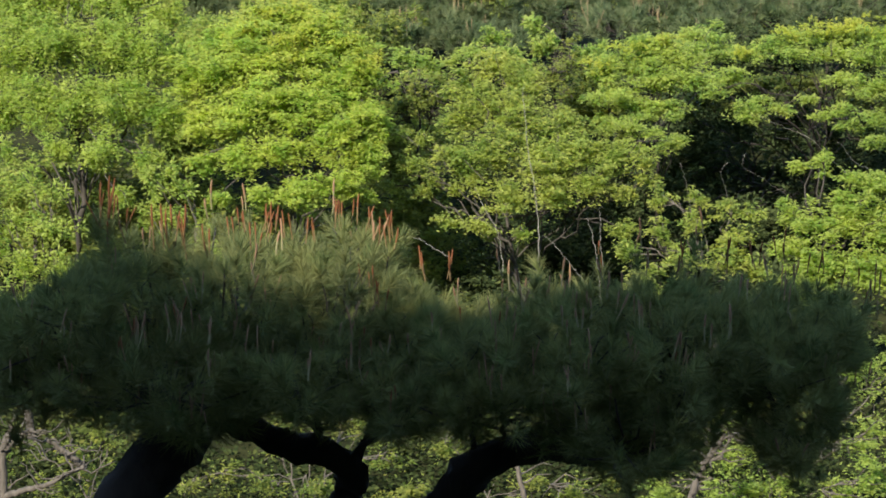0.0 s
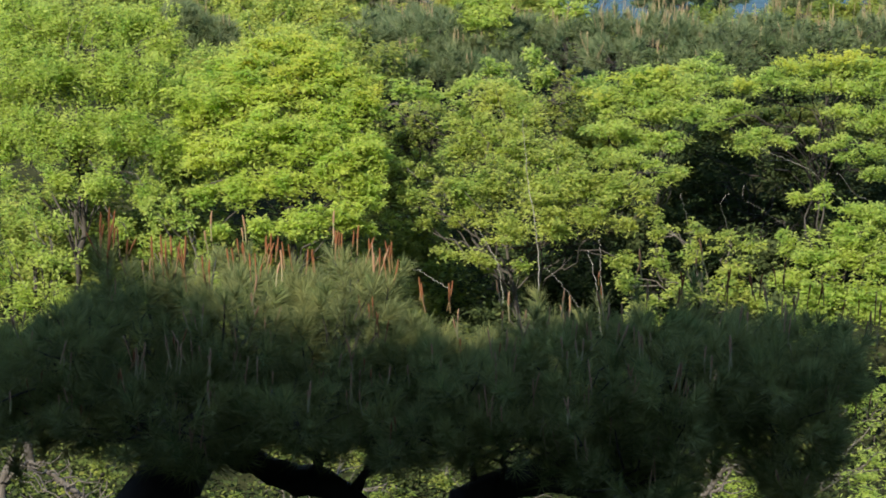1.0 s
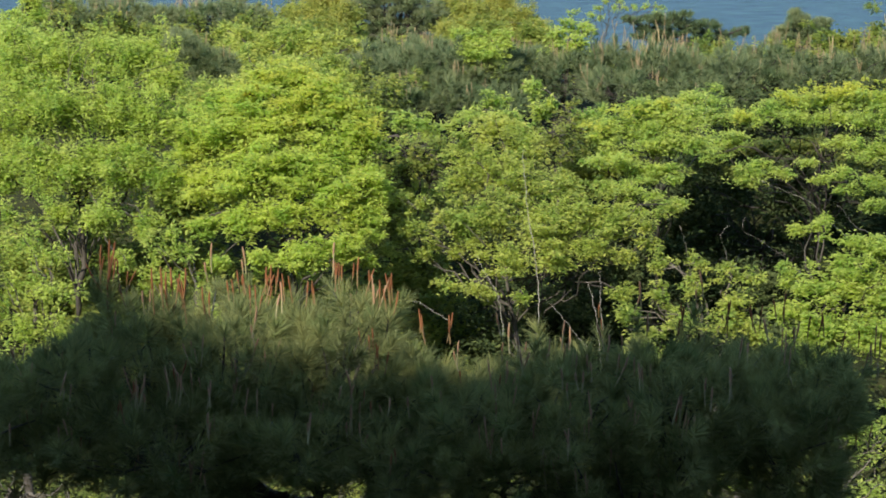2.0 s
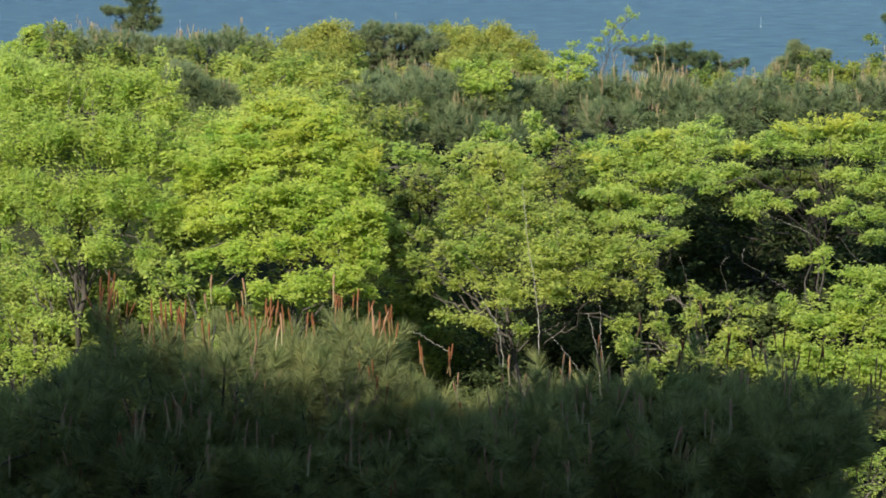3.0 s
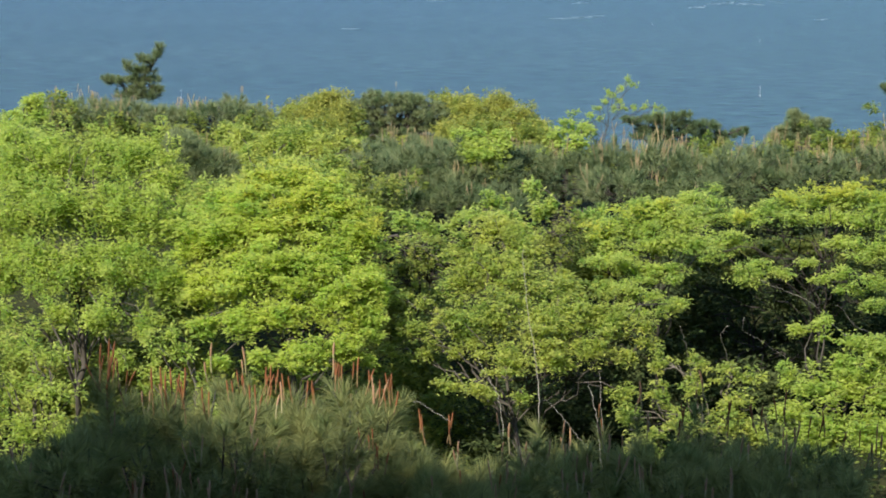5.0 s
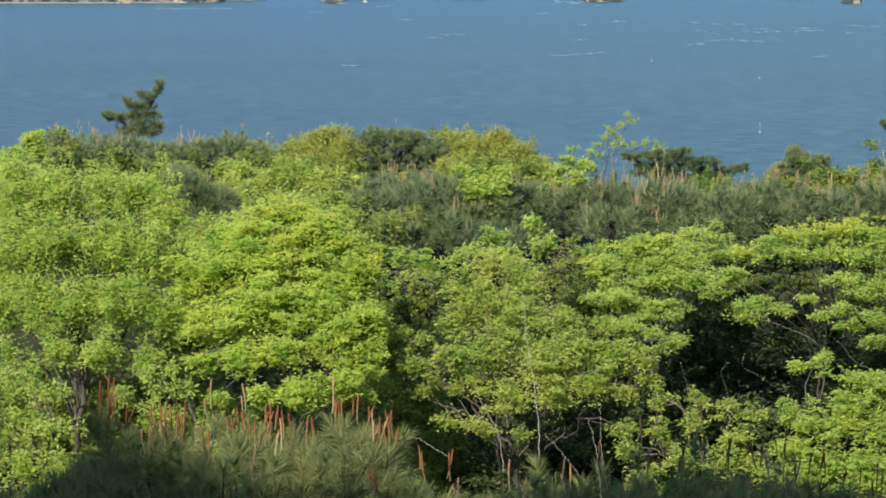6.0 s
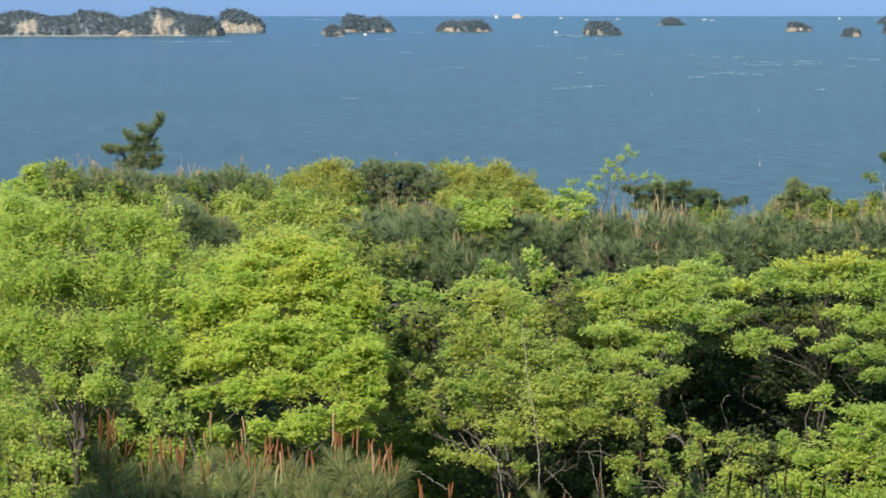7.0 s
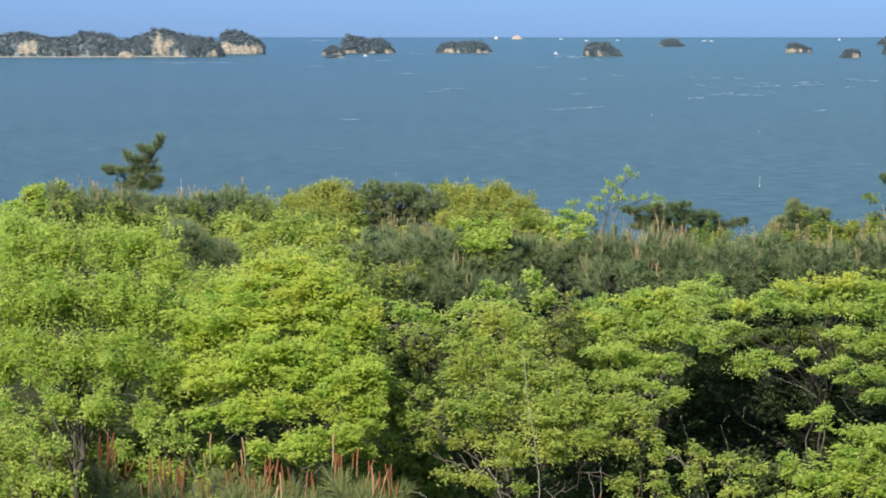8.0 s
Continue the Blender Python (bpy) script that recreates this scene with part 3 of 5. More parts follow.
broadleaf_tree("bright yellow-green rounded maple in full sun", (-1.76, 29.00, 28.61)[:2],
    [(-1.79, 30.0, 31.93, 0.3), (-2.18, 29.8, 31.81, 0.32), (-2.59, 29.8, 31.67, 0.32), (-1.44, 29.7, 31.79, 0.3), (-1.16, 29.4, 31.59, 0.3), (-0.95, 29.0, 31.33, 0.27), (-1.61, 29.2, 31.54, 0.39), (-2.07, 29.1, 31.45, 0.39), (-2.53, 29.1, 31.36, 0.39), (-2.88, 29.3, 31.26, 0.3), (-1.2, 28.8, 31.2, 0.36), (-1.65, 28.6, 31.09, 0.37), (-2.17, 28.6, 31.03, 0.37), (-2.63, 28.7, 30.88, 0.34), (-0.87, 28.5, 30.91, 0.23), (-1.24, 28.2, 30.76, 0.32), (-1.75, 28.1, 30.64, 0.23), (-2.26, 28.1, 30.55, 0.23), (-2.73, 28.3, 30.48, 0.18), (-0.89, 28.2, 30.53, 0.18), (-1.1, 27.9, 30.29, 0.21), (-1.54, 27.7, 30.23, 0.24), (-2.04, 27.7, 30.2, 0.17), (-2.53, 27.9, 30.13, 0.15), (-0.87, 28.5, 30.91, 0.26), (-0.89, 28.2, 30.53, 0.22), (-0.85, 28.0, 30.15, 0.11)],
    LEAF_SUNNY, "plate", 0.050, 1.0,
    young=[(-2.04, 29.70, 32.04, 0.15), (-1.71, 29.80, 32.07, 0.13), (-1.39, 29.50, 31.91, 0.16), (-1.10, 29.20, 31.73, 0.16), (-0.87, 28.80, 31.49, 0.13), (-2.30, 29.60, 31.89, 0.15), (-1.57, 29.10, 31.82, 0.13), (-1.86, 29.00, 31.76, 0.13)])
broadleaf_tree("olive green slender tree with thin pale stems", (1.07, 28.00, 28.83)[:2],
    [(0.63, 29.2, 31.48, 0.26), (0.3, 29.0, 31.33, 0.23), (0.96, 29.0, 31.24, 0.26), (0.49, 28.7, 31.08, 0.32), (0.14, 28.8, 30.9, 0.22), (1.01, 28.5, 30.91, 0.33), (1.41, 28.7, 30.88, 0.19), (-0.22, 28.9, 30.69, 0.13), (0.17, 28.4, 30.53, 0.23), (0.61, 28.2, 30.63, 0.34), (1.12, 28.0, 30.53, 0.35), (1.58, 28.2, 30.63, 0.33), (1.95, 28.1, 30.58, 0.25), (0.42, 28.0, 30.21, 0.12), (0.77, 27.8, 30.18, 0.22), (1.24, 27.7, 30.2, 0.23), (1.68, 27.8, 30.28, 0.2), (2.04, 27.9, 30.19, 0.15), (0.51, 27.7, 29.81, 0.11), (0.89, 27.6, 29.8, 0.12), (1.99, 27.7, 29.81, 0.15), (2.33, 28.0, 30.34, 0.14), (2.57, 28.2, 30.73, 0.15), (2.26, 28.0, 30.56, 0.15), (-0.09, 28.6, 30.24, 0.1), (-0.32, 28.7, 30.39, 0.17), (-0.58, 28.9, 30.12, 0.12), (-0.25, 28.7, 30.09, 0.12), (0.04, 27.8, 29.92, 0.14), (0.38, 27.5, 29.92, 0.15), (0.14, 28.5, 30.16, 0.12), (-0.46, 29.2, 30.67, 0.14), (0.3, 28.3, 30.35, 0.18)],
    LEAF_OLIVE, "plate", 0.044, 0.85, trunk_r=0.035,
    stems=[([(0.99, 26.90, 29.17), (1.05, 26.80, 29.85), (1.02, 26.90, 30.39), (0.93, 27.10, 30.98), (0.89, 27.50, 31.49)], 0.0077),
           ([(1.72, 26.60, 29.23), (1.65, 26.50, 29.78), (1.55, 26.70, 30.15)], 0.0069), ([(1.74, 26.60, 29.39), (1.71, 26.60, 29.89), (1.72, 26.80, 30.26)], 0.0054),
           ([(1.55, 26.40, 29.49), (1.22, 26.40, 29.87), (1.07, 26.60, 29.98)], 0.0038), ([(0.65, 26.70, 29.56), (0.62, 26.80, 29.91), (0.34, 27.00, 30.44)], 0.0046), ([(0.10, 27.00, 29.65), (-0.27, 27.00, 29.87), (-0.40, 27.20, 29.85)], 0.0054)])
broadleaf_tree("green maple with layered sunlit sprays", (2.83, 31.00, 28.17)[:2],
    [(2.48, 30.0, 31.65, 0.26), (2.13, 29.8, 31.47, 0.27), (1.85, 29.6, 31.36, 0.15), (2.81, 29.8, 31.54, 0.28), (2.51, 29.5, 31.31, 0.29), (2.03, 29.3, 31.13, 0.22), (2.96, 29.6, 31.29, 0.23), (2.36, 29.2, 30.98, 0.2), (2.7, 29.3, 31.0, 0.16), (1.91, 29.0, 30.84, 0.17), (3.2, 31.0, 31.65, 0.21), (3.37, 31.0, 31.44, 0.18), (2.12, 28.7, 30.89, 0.15), (2.41, 28.6, 30.81, 0.14), (2.7, 28.5, 30.73, 0.11), (2.24, 28.5, 30.63, 0.12), (2.64, 28.7, 30.98, 0.09), (1.81, 28.9, 31.15, 0.13)],
    LEAF_MAPLE, "tier", 0.044, 1.0, trunk_r=0.032, young=[(2.25, 29.60, 31.66, 0.12), (1.84, 29.40, 31.51, 0.11), (2.67, 29.80, 31.73, 0.11)])
broadleaf_tree("wide overhanging maple with layered sprays and bare limbs below", (4.83, 31.50, 28.06)[:2],
    [(3.57, 29.4, 31.62, 0.17), (3.9, 29.4, 31.72, 0.19), (4.28, 29.3, 31.8, 0.21), (4.68, 29.3, 31.82, 0.21), (5.08, 29.3, 31.82, 0.21), (5.42, 29.0, 31.73, 0.34), (4.11, 29.0, 31.64, 0.19), (4.5, 29.0, 31.67, 0.19), (4.86, 28.8, 31.66, 0.2), (3.36, 29.0, 31.4, 0.18), (4.61, 28.8, 31.39, 0.18), (4.93, 28.6, 31.32, 0.2), (5.22, 28.6, 31.35, 0.25), (3.48, 28.4, 31.05, 0.18), (4.56, 28.3, 31.1, 0.14), (4.85, 28.1, 31.03, 0.17), (4.9, 28.0, 30.79, 0.14), (3.16, 28.7, 31.24, 0.13), (3.61, 28.6, 31.17, 0.15), (3.87, 28.5, 31.09, 0.13), (4.16, 28.6, 31.19, 0.12), (4.32, 28.4, 31.02, 0.11), (4.63, 28.3, 30.92, 0.11), (3.51, 28.4, 30.98, 0.09), (4.81, 28.2, 30.73, 0.09), (3.21, 28.9, 31.38, 0.1)],
    LEAF_MAPLE, "tier", 0.044, 0.85, bark=BARK_DARK, trunk_r=0.028,
    young=[(4.03, 29.20, 31.89, 0.13), (4.46, 29.20, 31.94, 0.14), (4.86, 29.20, 31.97, 0.14), (5.09, 29.00, 31.93, 0.13), (3.48, 29.20, 31.68, 0.11)],
    stems=[([(2.82, 27.88, 29.84), (2.68, 27.40, 30.50), (2.60, 27.22, 30.68)], 0.0069), ([(3.21, 27.88, 29.96), (3.15, 27.59, 30.34), (3.07, 27.40, 30.56), (3.16, 27.40, 30.65)], 0.0054),
           ([(4.12, 28.35, 29.94), (3.56, 27.59, 30.46), (3.29, 27.40, 30.60), (3.33, 27.40, 30.75)], 0.0046), ([(4.95, 27.97, 30.41), (4.56, 27.59, 30.60), (4.34, 27.40, 30.88)], 0.0054), ([(4.56, 27.97, 30.41), (4.05, 27.59, 30.91), (3.49, 27.40, 31.16)], 0.0054)])
# half-shade of this maple is in its darker leaf colour
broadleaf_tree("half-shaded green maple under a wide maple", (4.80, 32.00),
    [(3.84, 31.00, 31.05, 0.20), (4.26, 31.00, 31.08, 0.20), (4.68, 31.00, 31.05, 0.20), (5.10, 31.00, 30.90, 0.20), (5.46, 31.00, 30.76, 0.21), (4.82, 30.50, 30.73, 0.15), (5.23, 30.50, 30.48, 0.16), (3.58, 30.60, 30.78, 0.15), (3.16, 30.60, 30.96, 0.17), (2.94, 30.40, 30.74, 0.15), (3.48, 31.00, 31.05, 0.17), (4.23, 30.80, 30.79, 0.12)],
    LEAF_HALF_SHADE, "tier", 0.05, 0.7, bark=BARK_DARK, trunk_r=0.016)
broadleaf_tree("small bright green tree below the maples", (4.35, 27.00, 28.41)[:2],
    [(3.93, 27.60, 30.56, 0.11), (4.22, 27.50, 30.61, 0.12), (4.52, 27.40, 30.47, 0.16), (4.80, 27.20, 30.41, 0.22), (4.37, 27.20, 30.25, 0.16), (3.81, 27.20, 30.06, 0.15), (4.10, 27.00, 30.01, 0.21), (4.46, 27.00, 30.01, 0.24), (4.80, 26.80, 29.98, 0.28), (3.79, 27.00, 29.76, 0.19), (4.13, 26.80, 29.61, 0.28), (4.54, 26.70, 29.57, 0.30), (3.94, 26.70, 29.38, 0.24), (4.89, 26.60, 29.53, 0.34)],
    LEAF_FRESH, "plate", 0.052, 0.7)
broadleaf_tree("thin sparse tree with dry pale branches", (2.79, 27.00, 28.41)[:2],
    [(2.76, 27.2, 30.28, 0.13), (2.41, 27.4, 30.25, 0.14), (3.11, 27.0, 30.19, 0.16), (3.36, 27.0, 30.13, 0.13), (2.74, 27.0, 30.01, 0.16), (2.31, 27.0, 29.95, 0.15), (3.22, 26.9, 29.9, 0.18), (2.02, 27.2, 29.66, 0.18), (2.59, 26.7, 29.69, 0.2), (3.02, 26.7, 29.63, 0.2), (3.4, 26.8, 29.55, 0.18), (2.24, 26.8, 29.43, 0.2)],
    LEAF_OLIVE, "plate", 0.052, 0.5, bark=BARK_PALE, trunk_r=0.03, twig_share=1.0)
broadleaf_tree("young bright green tree with upright shoots", (-4.45, 26.50, 28.22)[:2],
    [(-4.57, 27.0, 30.51, 0.21), (-4.25, 26.9, 30.4, 0.18), (-4.71, 26.7, 30.12, 0.22), (-4.33, 26.6, 30.08, 0.21), (-4.05, 26.8, 30.04, 0.16), (-4.48, 26.4, 29.69, 0.24), (-4.12, 26.4, 29.69, 0.22), (-4.92, 26.5, 29.79, 0.38), (-5.06, 27.0, 30.44, 0.34), (-3.94, 26.4, 29.63, 0.17)],
    LEAF_FRESH, "shoot", 0.050, 0.4)
broadleaf_tree("young leafy sapling behind the pine", (-2.94, 26.80, 28.46)[:2],
    [(-2.97, 27.0, 30.63, 0.12), (-3.11, 26.9, 30.43, 0.14), (-2.84, 26.9, 30.4, 0.15), (-3.2, 26.8, 30.17, 0.14), (-2.88, 26.7, 30.12, 0.17), (-2.59, 26.8, 30.04, 0.17), (-2.7, 26.7, 29.82, 0.19), (-2.41, 26.8, 29.8, 0.16), (-3.01, 26.7, 29.75, 0.17), (-2.16, 26.8, 29.61, 0.23), (-2.57, 26.6, 29.47, 0.23), (-1.86, 26.8, 29.55, 0.23)],
    LEAF_FRESH, "shoot", 0.050, 0.30)

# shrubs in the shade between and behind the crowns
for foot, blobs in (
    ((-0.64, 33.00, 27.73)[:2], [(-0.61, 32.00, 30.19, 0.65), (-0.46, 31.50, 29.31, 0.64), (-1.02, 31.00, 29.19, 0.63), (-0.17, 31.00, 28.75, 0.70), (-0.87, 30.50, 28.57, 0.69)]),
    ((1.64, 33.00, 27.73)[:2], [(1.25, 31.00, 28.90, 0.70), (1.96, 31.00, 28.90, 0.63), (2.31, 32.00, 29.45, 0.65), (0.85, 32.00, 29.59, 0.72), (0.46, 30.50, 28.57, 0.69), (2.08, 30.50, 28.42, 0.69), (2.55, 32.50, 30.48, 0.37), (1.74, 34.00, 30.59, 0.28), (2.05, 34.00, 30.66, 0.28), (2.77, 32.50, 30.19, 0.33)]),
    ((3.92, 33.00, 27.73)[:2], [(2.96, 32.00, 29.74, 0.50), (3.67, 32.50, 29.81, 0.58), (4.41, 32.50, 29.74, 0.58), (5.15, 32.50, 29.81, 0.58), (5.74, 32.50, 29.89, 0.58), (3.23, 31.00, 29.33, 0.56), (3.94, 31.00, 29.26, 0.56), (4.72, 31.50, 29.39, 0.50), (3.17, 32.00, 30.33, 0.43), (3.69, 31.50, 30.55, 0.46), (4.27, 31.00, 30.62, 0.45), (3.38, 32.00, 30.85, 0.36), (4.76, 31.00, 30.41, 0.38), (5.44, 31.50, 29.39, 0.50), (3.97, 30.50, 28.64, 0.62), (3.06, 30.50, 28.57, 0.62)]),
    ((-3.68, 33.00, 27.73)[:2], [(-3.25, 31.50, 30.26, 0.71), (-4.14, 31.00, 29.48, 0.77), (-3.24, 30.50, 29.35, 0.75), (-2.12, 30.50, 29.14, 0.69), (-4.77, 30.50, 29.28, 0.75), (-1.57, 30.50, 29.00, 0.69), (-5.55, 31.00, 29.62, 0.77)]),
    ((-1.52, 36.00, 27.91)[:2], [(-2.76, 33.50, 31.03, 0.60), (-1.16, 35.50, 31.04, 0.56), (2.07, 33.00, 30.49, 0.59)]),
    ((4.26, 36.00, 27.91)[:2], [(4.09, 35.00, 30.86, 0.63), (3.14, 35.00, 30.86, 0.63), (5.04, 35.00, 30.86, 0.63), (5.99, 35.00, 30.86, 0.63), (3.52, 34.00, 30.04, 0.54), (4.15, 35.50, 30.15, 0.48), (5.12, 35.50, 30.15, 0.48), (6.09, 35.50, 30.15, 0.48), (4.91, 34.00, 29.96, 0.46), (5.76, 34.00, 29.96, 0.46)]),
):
    # shrubs on this side carry the hollow's shade in their leaf colour
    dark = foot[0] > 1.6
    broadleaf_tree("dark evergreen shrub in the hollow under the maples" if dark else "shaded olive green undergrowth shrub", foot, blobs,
                   LEAF_HOLLOW_SHADE if dark else LEAF_DULL, "shoot", 0.07, 0.32 if dark else 0.5, trunk_r=0.04, twig_share=0.3)

for foot, blobs in (
    ((-0.25, 32.00, 29.45)[:2], [(-0.35, 31.50, 30.91, 0.35), (-0.10, 31.30, 30.83, 0.28), (-0.49, 31.30, 30.72, 0.28)]),
    ((1.53, 32.50, 29.36)[:2], [(1.42, 32.00, 31.03, 0.32), (1.65, 32.30, 31.18, 0.29), (1.20, 32.00, 30.92, 0.25)]),
):
    broadleaf_tree("almost bare twiggy grey shrub in a hollow", foot, blobs, LEAF_DULL, "plate", 0.05, 0.10, bark=BARK_GREY, trunk_r=0.03, twig_share=4.0)

# undergrowth seen below the pine
for label, foot, blobs, mat in (
    ("low yellow-green bush under the pine", (-3.42, 24.00, 27.40)[:2], [(-3.33, 24.00, 28.37, 0.32), (-3.67, 24.00, 28.22, 0.27), (-3.84, 23.60, 27.99, 0.32), (-3.01, 23.60, 27.93, 0.27), (-4.26, 24.50, 28.14, 0.28), (-3.51, 24.40, 27.81, 0.33)], LEAF_DULL),
    ("low yellow-green maple bush under the pine", (-1.49, 24.00, 27.40)[:2], [(-2.16, 24.00, 28.05, 0.30), (-1.73, 24.40, 28.23, 0.30), (-1.27, 24.40, 28.34, 0.30), (-1.68, 23.60, 28.05, 0.32), (-1.24, 23.60, 27.99, 0.32), (-0.58, 24.00, 28.22, 0.32), (-2.48, 23.80, 27.99, 0.27), (-0.95, 25.00, 28.30, 0.28)], LEAF_DULL),
    ("low leafy bush under the pine", (0.37, 24.00, 27.40)[:2], [(0.03, 24.40, 28.23, 0.33), (-0.25, 23.80, 27.93, 0.32), (0.82, 24.00, 27.93, 0.32), (1.27, 24.00, 27.87, 0.32), (1.69, 24.40, 27.87, 0.33), (-0.53, 23.80, 27.81, 0.27)], LEAF_DULL),
    ("bright green bush beside the pine", (3.20, 24.00, 27.40)[:2], [(2.90, 24.00, 28.16, 0.32), (3.10, 23.80, 27.93, 0.32), (2.72, 23.80, 27.87, 0.27), (3.38, 23.80, 28.05, 0.27), (4.18, 24.00, 28.40, 0.40), (4.31, 24.60, 28.88, 0.41), (4.18, 23.60, 28.05, 0.37), (2.25, 24.20, 27.81, 0.33), (2.84, 24.60, 28.47, 0.25), (3.83, 23.80, 27.87, 0.27)], LEAF_FRESH),
):
    blobs = [(x, y, z, r * (0.62 if mat is LEAF_DULL else 0.82)) for x, y, z, r in blobs]
    broadleaf_tree(label, foot, blobs, mat, "plate", 0.045, 0.1 if mat is LEAF_DULL else 0.2, bark=BARK_PALE, trunk_r=0.02, twig_share=1.2)


def bare_tree(label, limbs):
    """A pale leafless tree: trunk and limbs, the first way being the trunk."""
    foot = np.array(limbs[0][0][0])
    foot[2] = float(ground_z(foot[0], foot[1])) - 0.1
    tree = new("bare_tree")
    tagged(tree, label, "tree")
    tree.location = foot
    for i, (w, r0, r1) in enumerate(limbs):
        w = smooth_way([foot, *w[1:]] if i == 0 else w)
        v, t = tube(w - foot, np.linspace(r0, r1, len(w)) * (1 + 0.12 * lumps(w, 0.12)), 8)
        tri_object("limb" if i else "trunk", v, t, BARK_PALE, tree, smooth=True)
        for _ in range(11):
            o = w[rng.integers(6, 27)]
            q = bent(o, o + ball(1)[0] * np.array([0.35, 0.2, 0.2]) + np.array([0, 0, 0.1]), 6, 0.5)
            v, t = tube(q - foot, np.linspace(0.011, 0.003, 6), 4)
            tri_object("twig", v, t, BARK_PALE, tree, smooth=True)


bare_tree("pale weathered tree with crooked bare limbs", [
    ([(-4.10, 22.00, 27.48), (-4.06, 22.00, 28.03), (-3.99, 22.00, 28.62), (-3.99, 22.00, 28.89), (-3.89, 22.00, 29.10)], 0.062, 0.034),
    ([(-4.02, 22.00, 28.41), (-3.82, 21.90, 28.50), (-3.55, 21.80, 28.60), (-3.23, 21.80, 28.76)], 0.035, 0.015),
    ([(-3.99, 22.00, 28.84), (-3.87, 22.00, 28.97), (-3.70, 22.00, 29.06)], 0.045, 0.015),
    ([(-3.34, 22.50, 28.56), (-3.54, 22.50, 28.75), (-3.67, 22.50, 28.84)], 0.04, 0.015)])
bare_tree("leaning pale trunk among the bushes", [([(2.16, 23.00, 27.26), (2.33, 23.00, 28.11), (2.45, 23.00, 28.45), (2.66, 23.00, 28.75)], 0.06, 0.026), ([(2.45, 23.00, 28.45), (2.64, 23.00, 28.50), (2.77, 23.00, 28.70)], 0.02, 0.008)])
bare_tree("short pale leaning stem among the bushes", [([(0.96, 23.00, 27.43), (0.76, 23.00, 28.17), (0.69, 23.00, 28.45)], 0.048, 0.022)])

# ---------------------------------------------------------------- trees along the brow
pine_tree("wide grey-green pine thicket with pale spring shoots", (4.03, 38.00, 29.28)[:2],
    [(*(1.85, 37.80, 31.26), 0.5, 1.0, 0.40), (*(2.50, 38.00, 31.35), 0.55, 1.0, 0.42), (*(3.11, 37.60, 31.28), 0.5, 1.0, 0.45), (*(3.68, 37.80, 31.32), 0.5, 1.0, 0.35), (*(4.26, 37.20, 31.26), 0.55, 1.0, 0.42), (*(4.86, 38.00, 31.35), 0.5, 1.0, 0.36),
     (*(5.46, 37.40, 31.22), 0.6, 1.0, 0.36), (*(6.20, 37.80, 31.30), 0.5, 1.0, 0.4), (*(6.83, 37.50, 31.28), 0.7, 1.2, 0.42), (*(2.53, 36.60, 31.17), 0.6, 0.8, 0.36), (*(3.75, 36.40, 31.10), 0.6, 0.8, 0.3)],
    NEEDLE_FAR, 980, 72, 0.17, 0.0098, 300, (0.25, 0.0130), 0.1, flare=0.6)
pine_tree("grey-green pine with few spring shoots between maples", (-0.38, 38.00, 29.28)[:2],
    [(*(-1.14, 37.50, 31.37), 0.5, 1.0, 0.36), (*(-0.54, 37.20, 31.29), 0.5, 1.0, 0.42), (*(0.05, 37.40, 31.34), 0.5, 1.0, 0.42), (*(-0.56, 39.00, 31.45), 0.8, 1.0, 0.24), (*(0.81, 37.50, 31.24), 0.5, 1.0, 0.40), (*(-0.68, 36.00, 31.02), 0.5, 0.8, 0.28), (*(1.34, 38.00, 31.35), 0.5, 1.0, 0.3), (*(0.13, 36.40, 31.06), 0.5, 0.8, 0.28), (*(0.56, 37.60, 31.39), 0.5, 1.0, 0.26), (*(0.79, 36.20, 31.00), 0.5, 0.8, 0.28)],
    NEEDLE_FAR, 820, 74, 0.17, 0.0098, 110, (0.18, 0.0140), 0.1, flare=0.7)
pine_tree("pine thicket on the brow with tan spring shoots", (-4.92, 43.00, 29.02)[:2],
    [(-6.73, 43.00, 31.78, 0.29, 0.8, 0.23), (-6.39, 43.00, 31.74, 0.35, 0.8, 0.23), (-6.00, 43.00, 31.80, 0.37, 0.8, 0.25), (-5.61, 43.00, 31.78, 0.35, 0.8, 0.23), (-5.23, 43.00, 31.78, 0.37, 0.8, 0.25), (-4.84, 43.00, 31.76, 0.35, 0.8, 0.23), (-4.45, 43.00, 31.74, 0.35, 0.8, 0.23), (-4.06, 43.00, 31.78, 0.37, 0.8, 0.25), (-3.63, 43.00, 31.82, 0.37, 0.8, 0.27), (-3.24, 43.00, 31.74, 0.33, 0.8, 0.23), (-2.97, 43.00, 31.62, 0.25, 0.8, 0.19), (-6.25, 43.00, 31.47, 0.48, 0.8, 0.21), (-5.47, 43.00, 31.42, 0.48, 0.8, 0.23), (-4.70, 43.00, 31.37, 0.48, 0.8, 0.25), (-4.12, 43.00, 31.23, 0.48, 0.8, 0.31), (-3.53, 43.00, 31.47, 0.39, 0.8, 0.23), (-4.26, 43.00, 30.93, 0.33, 0.8, 0.25)],
    NEEDLE_LIT, 1000, 62, 0.15, 0.0098, 260, (0.13, 0.0145), 0.1, flare=0.65)
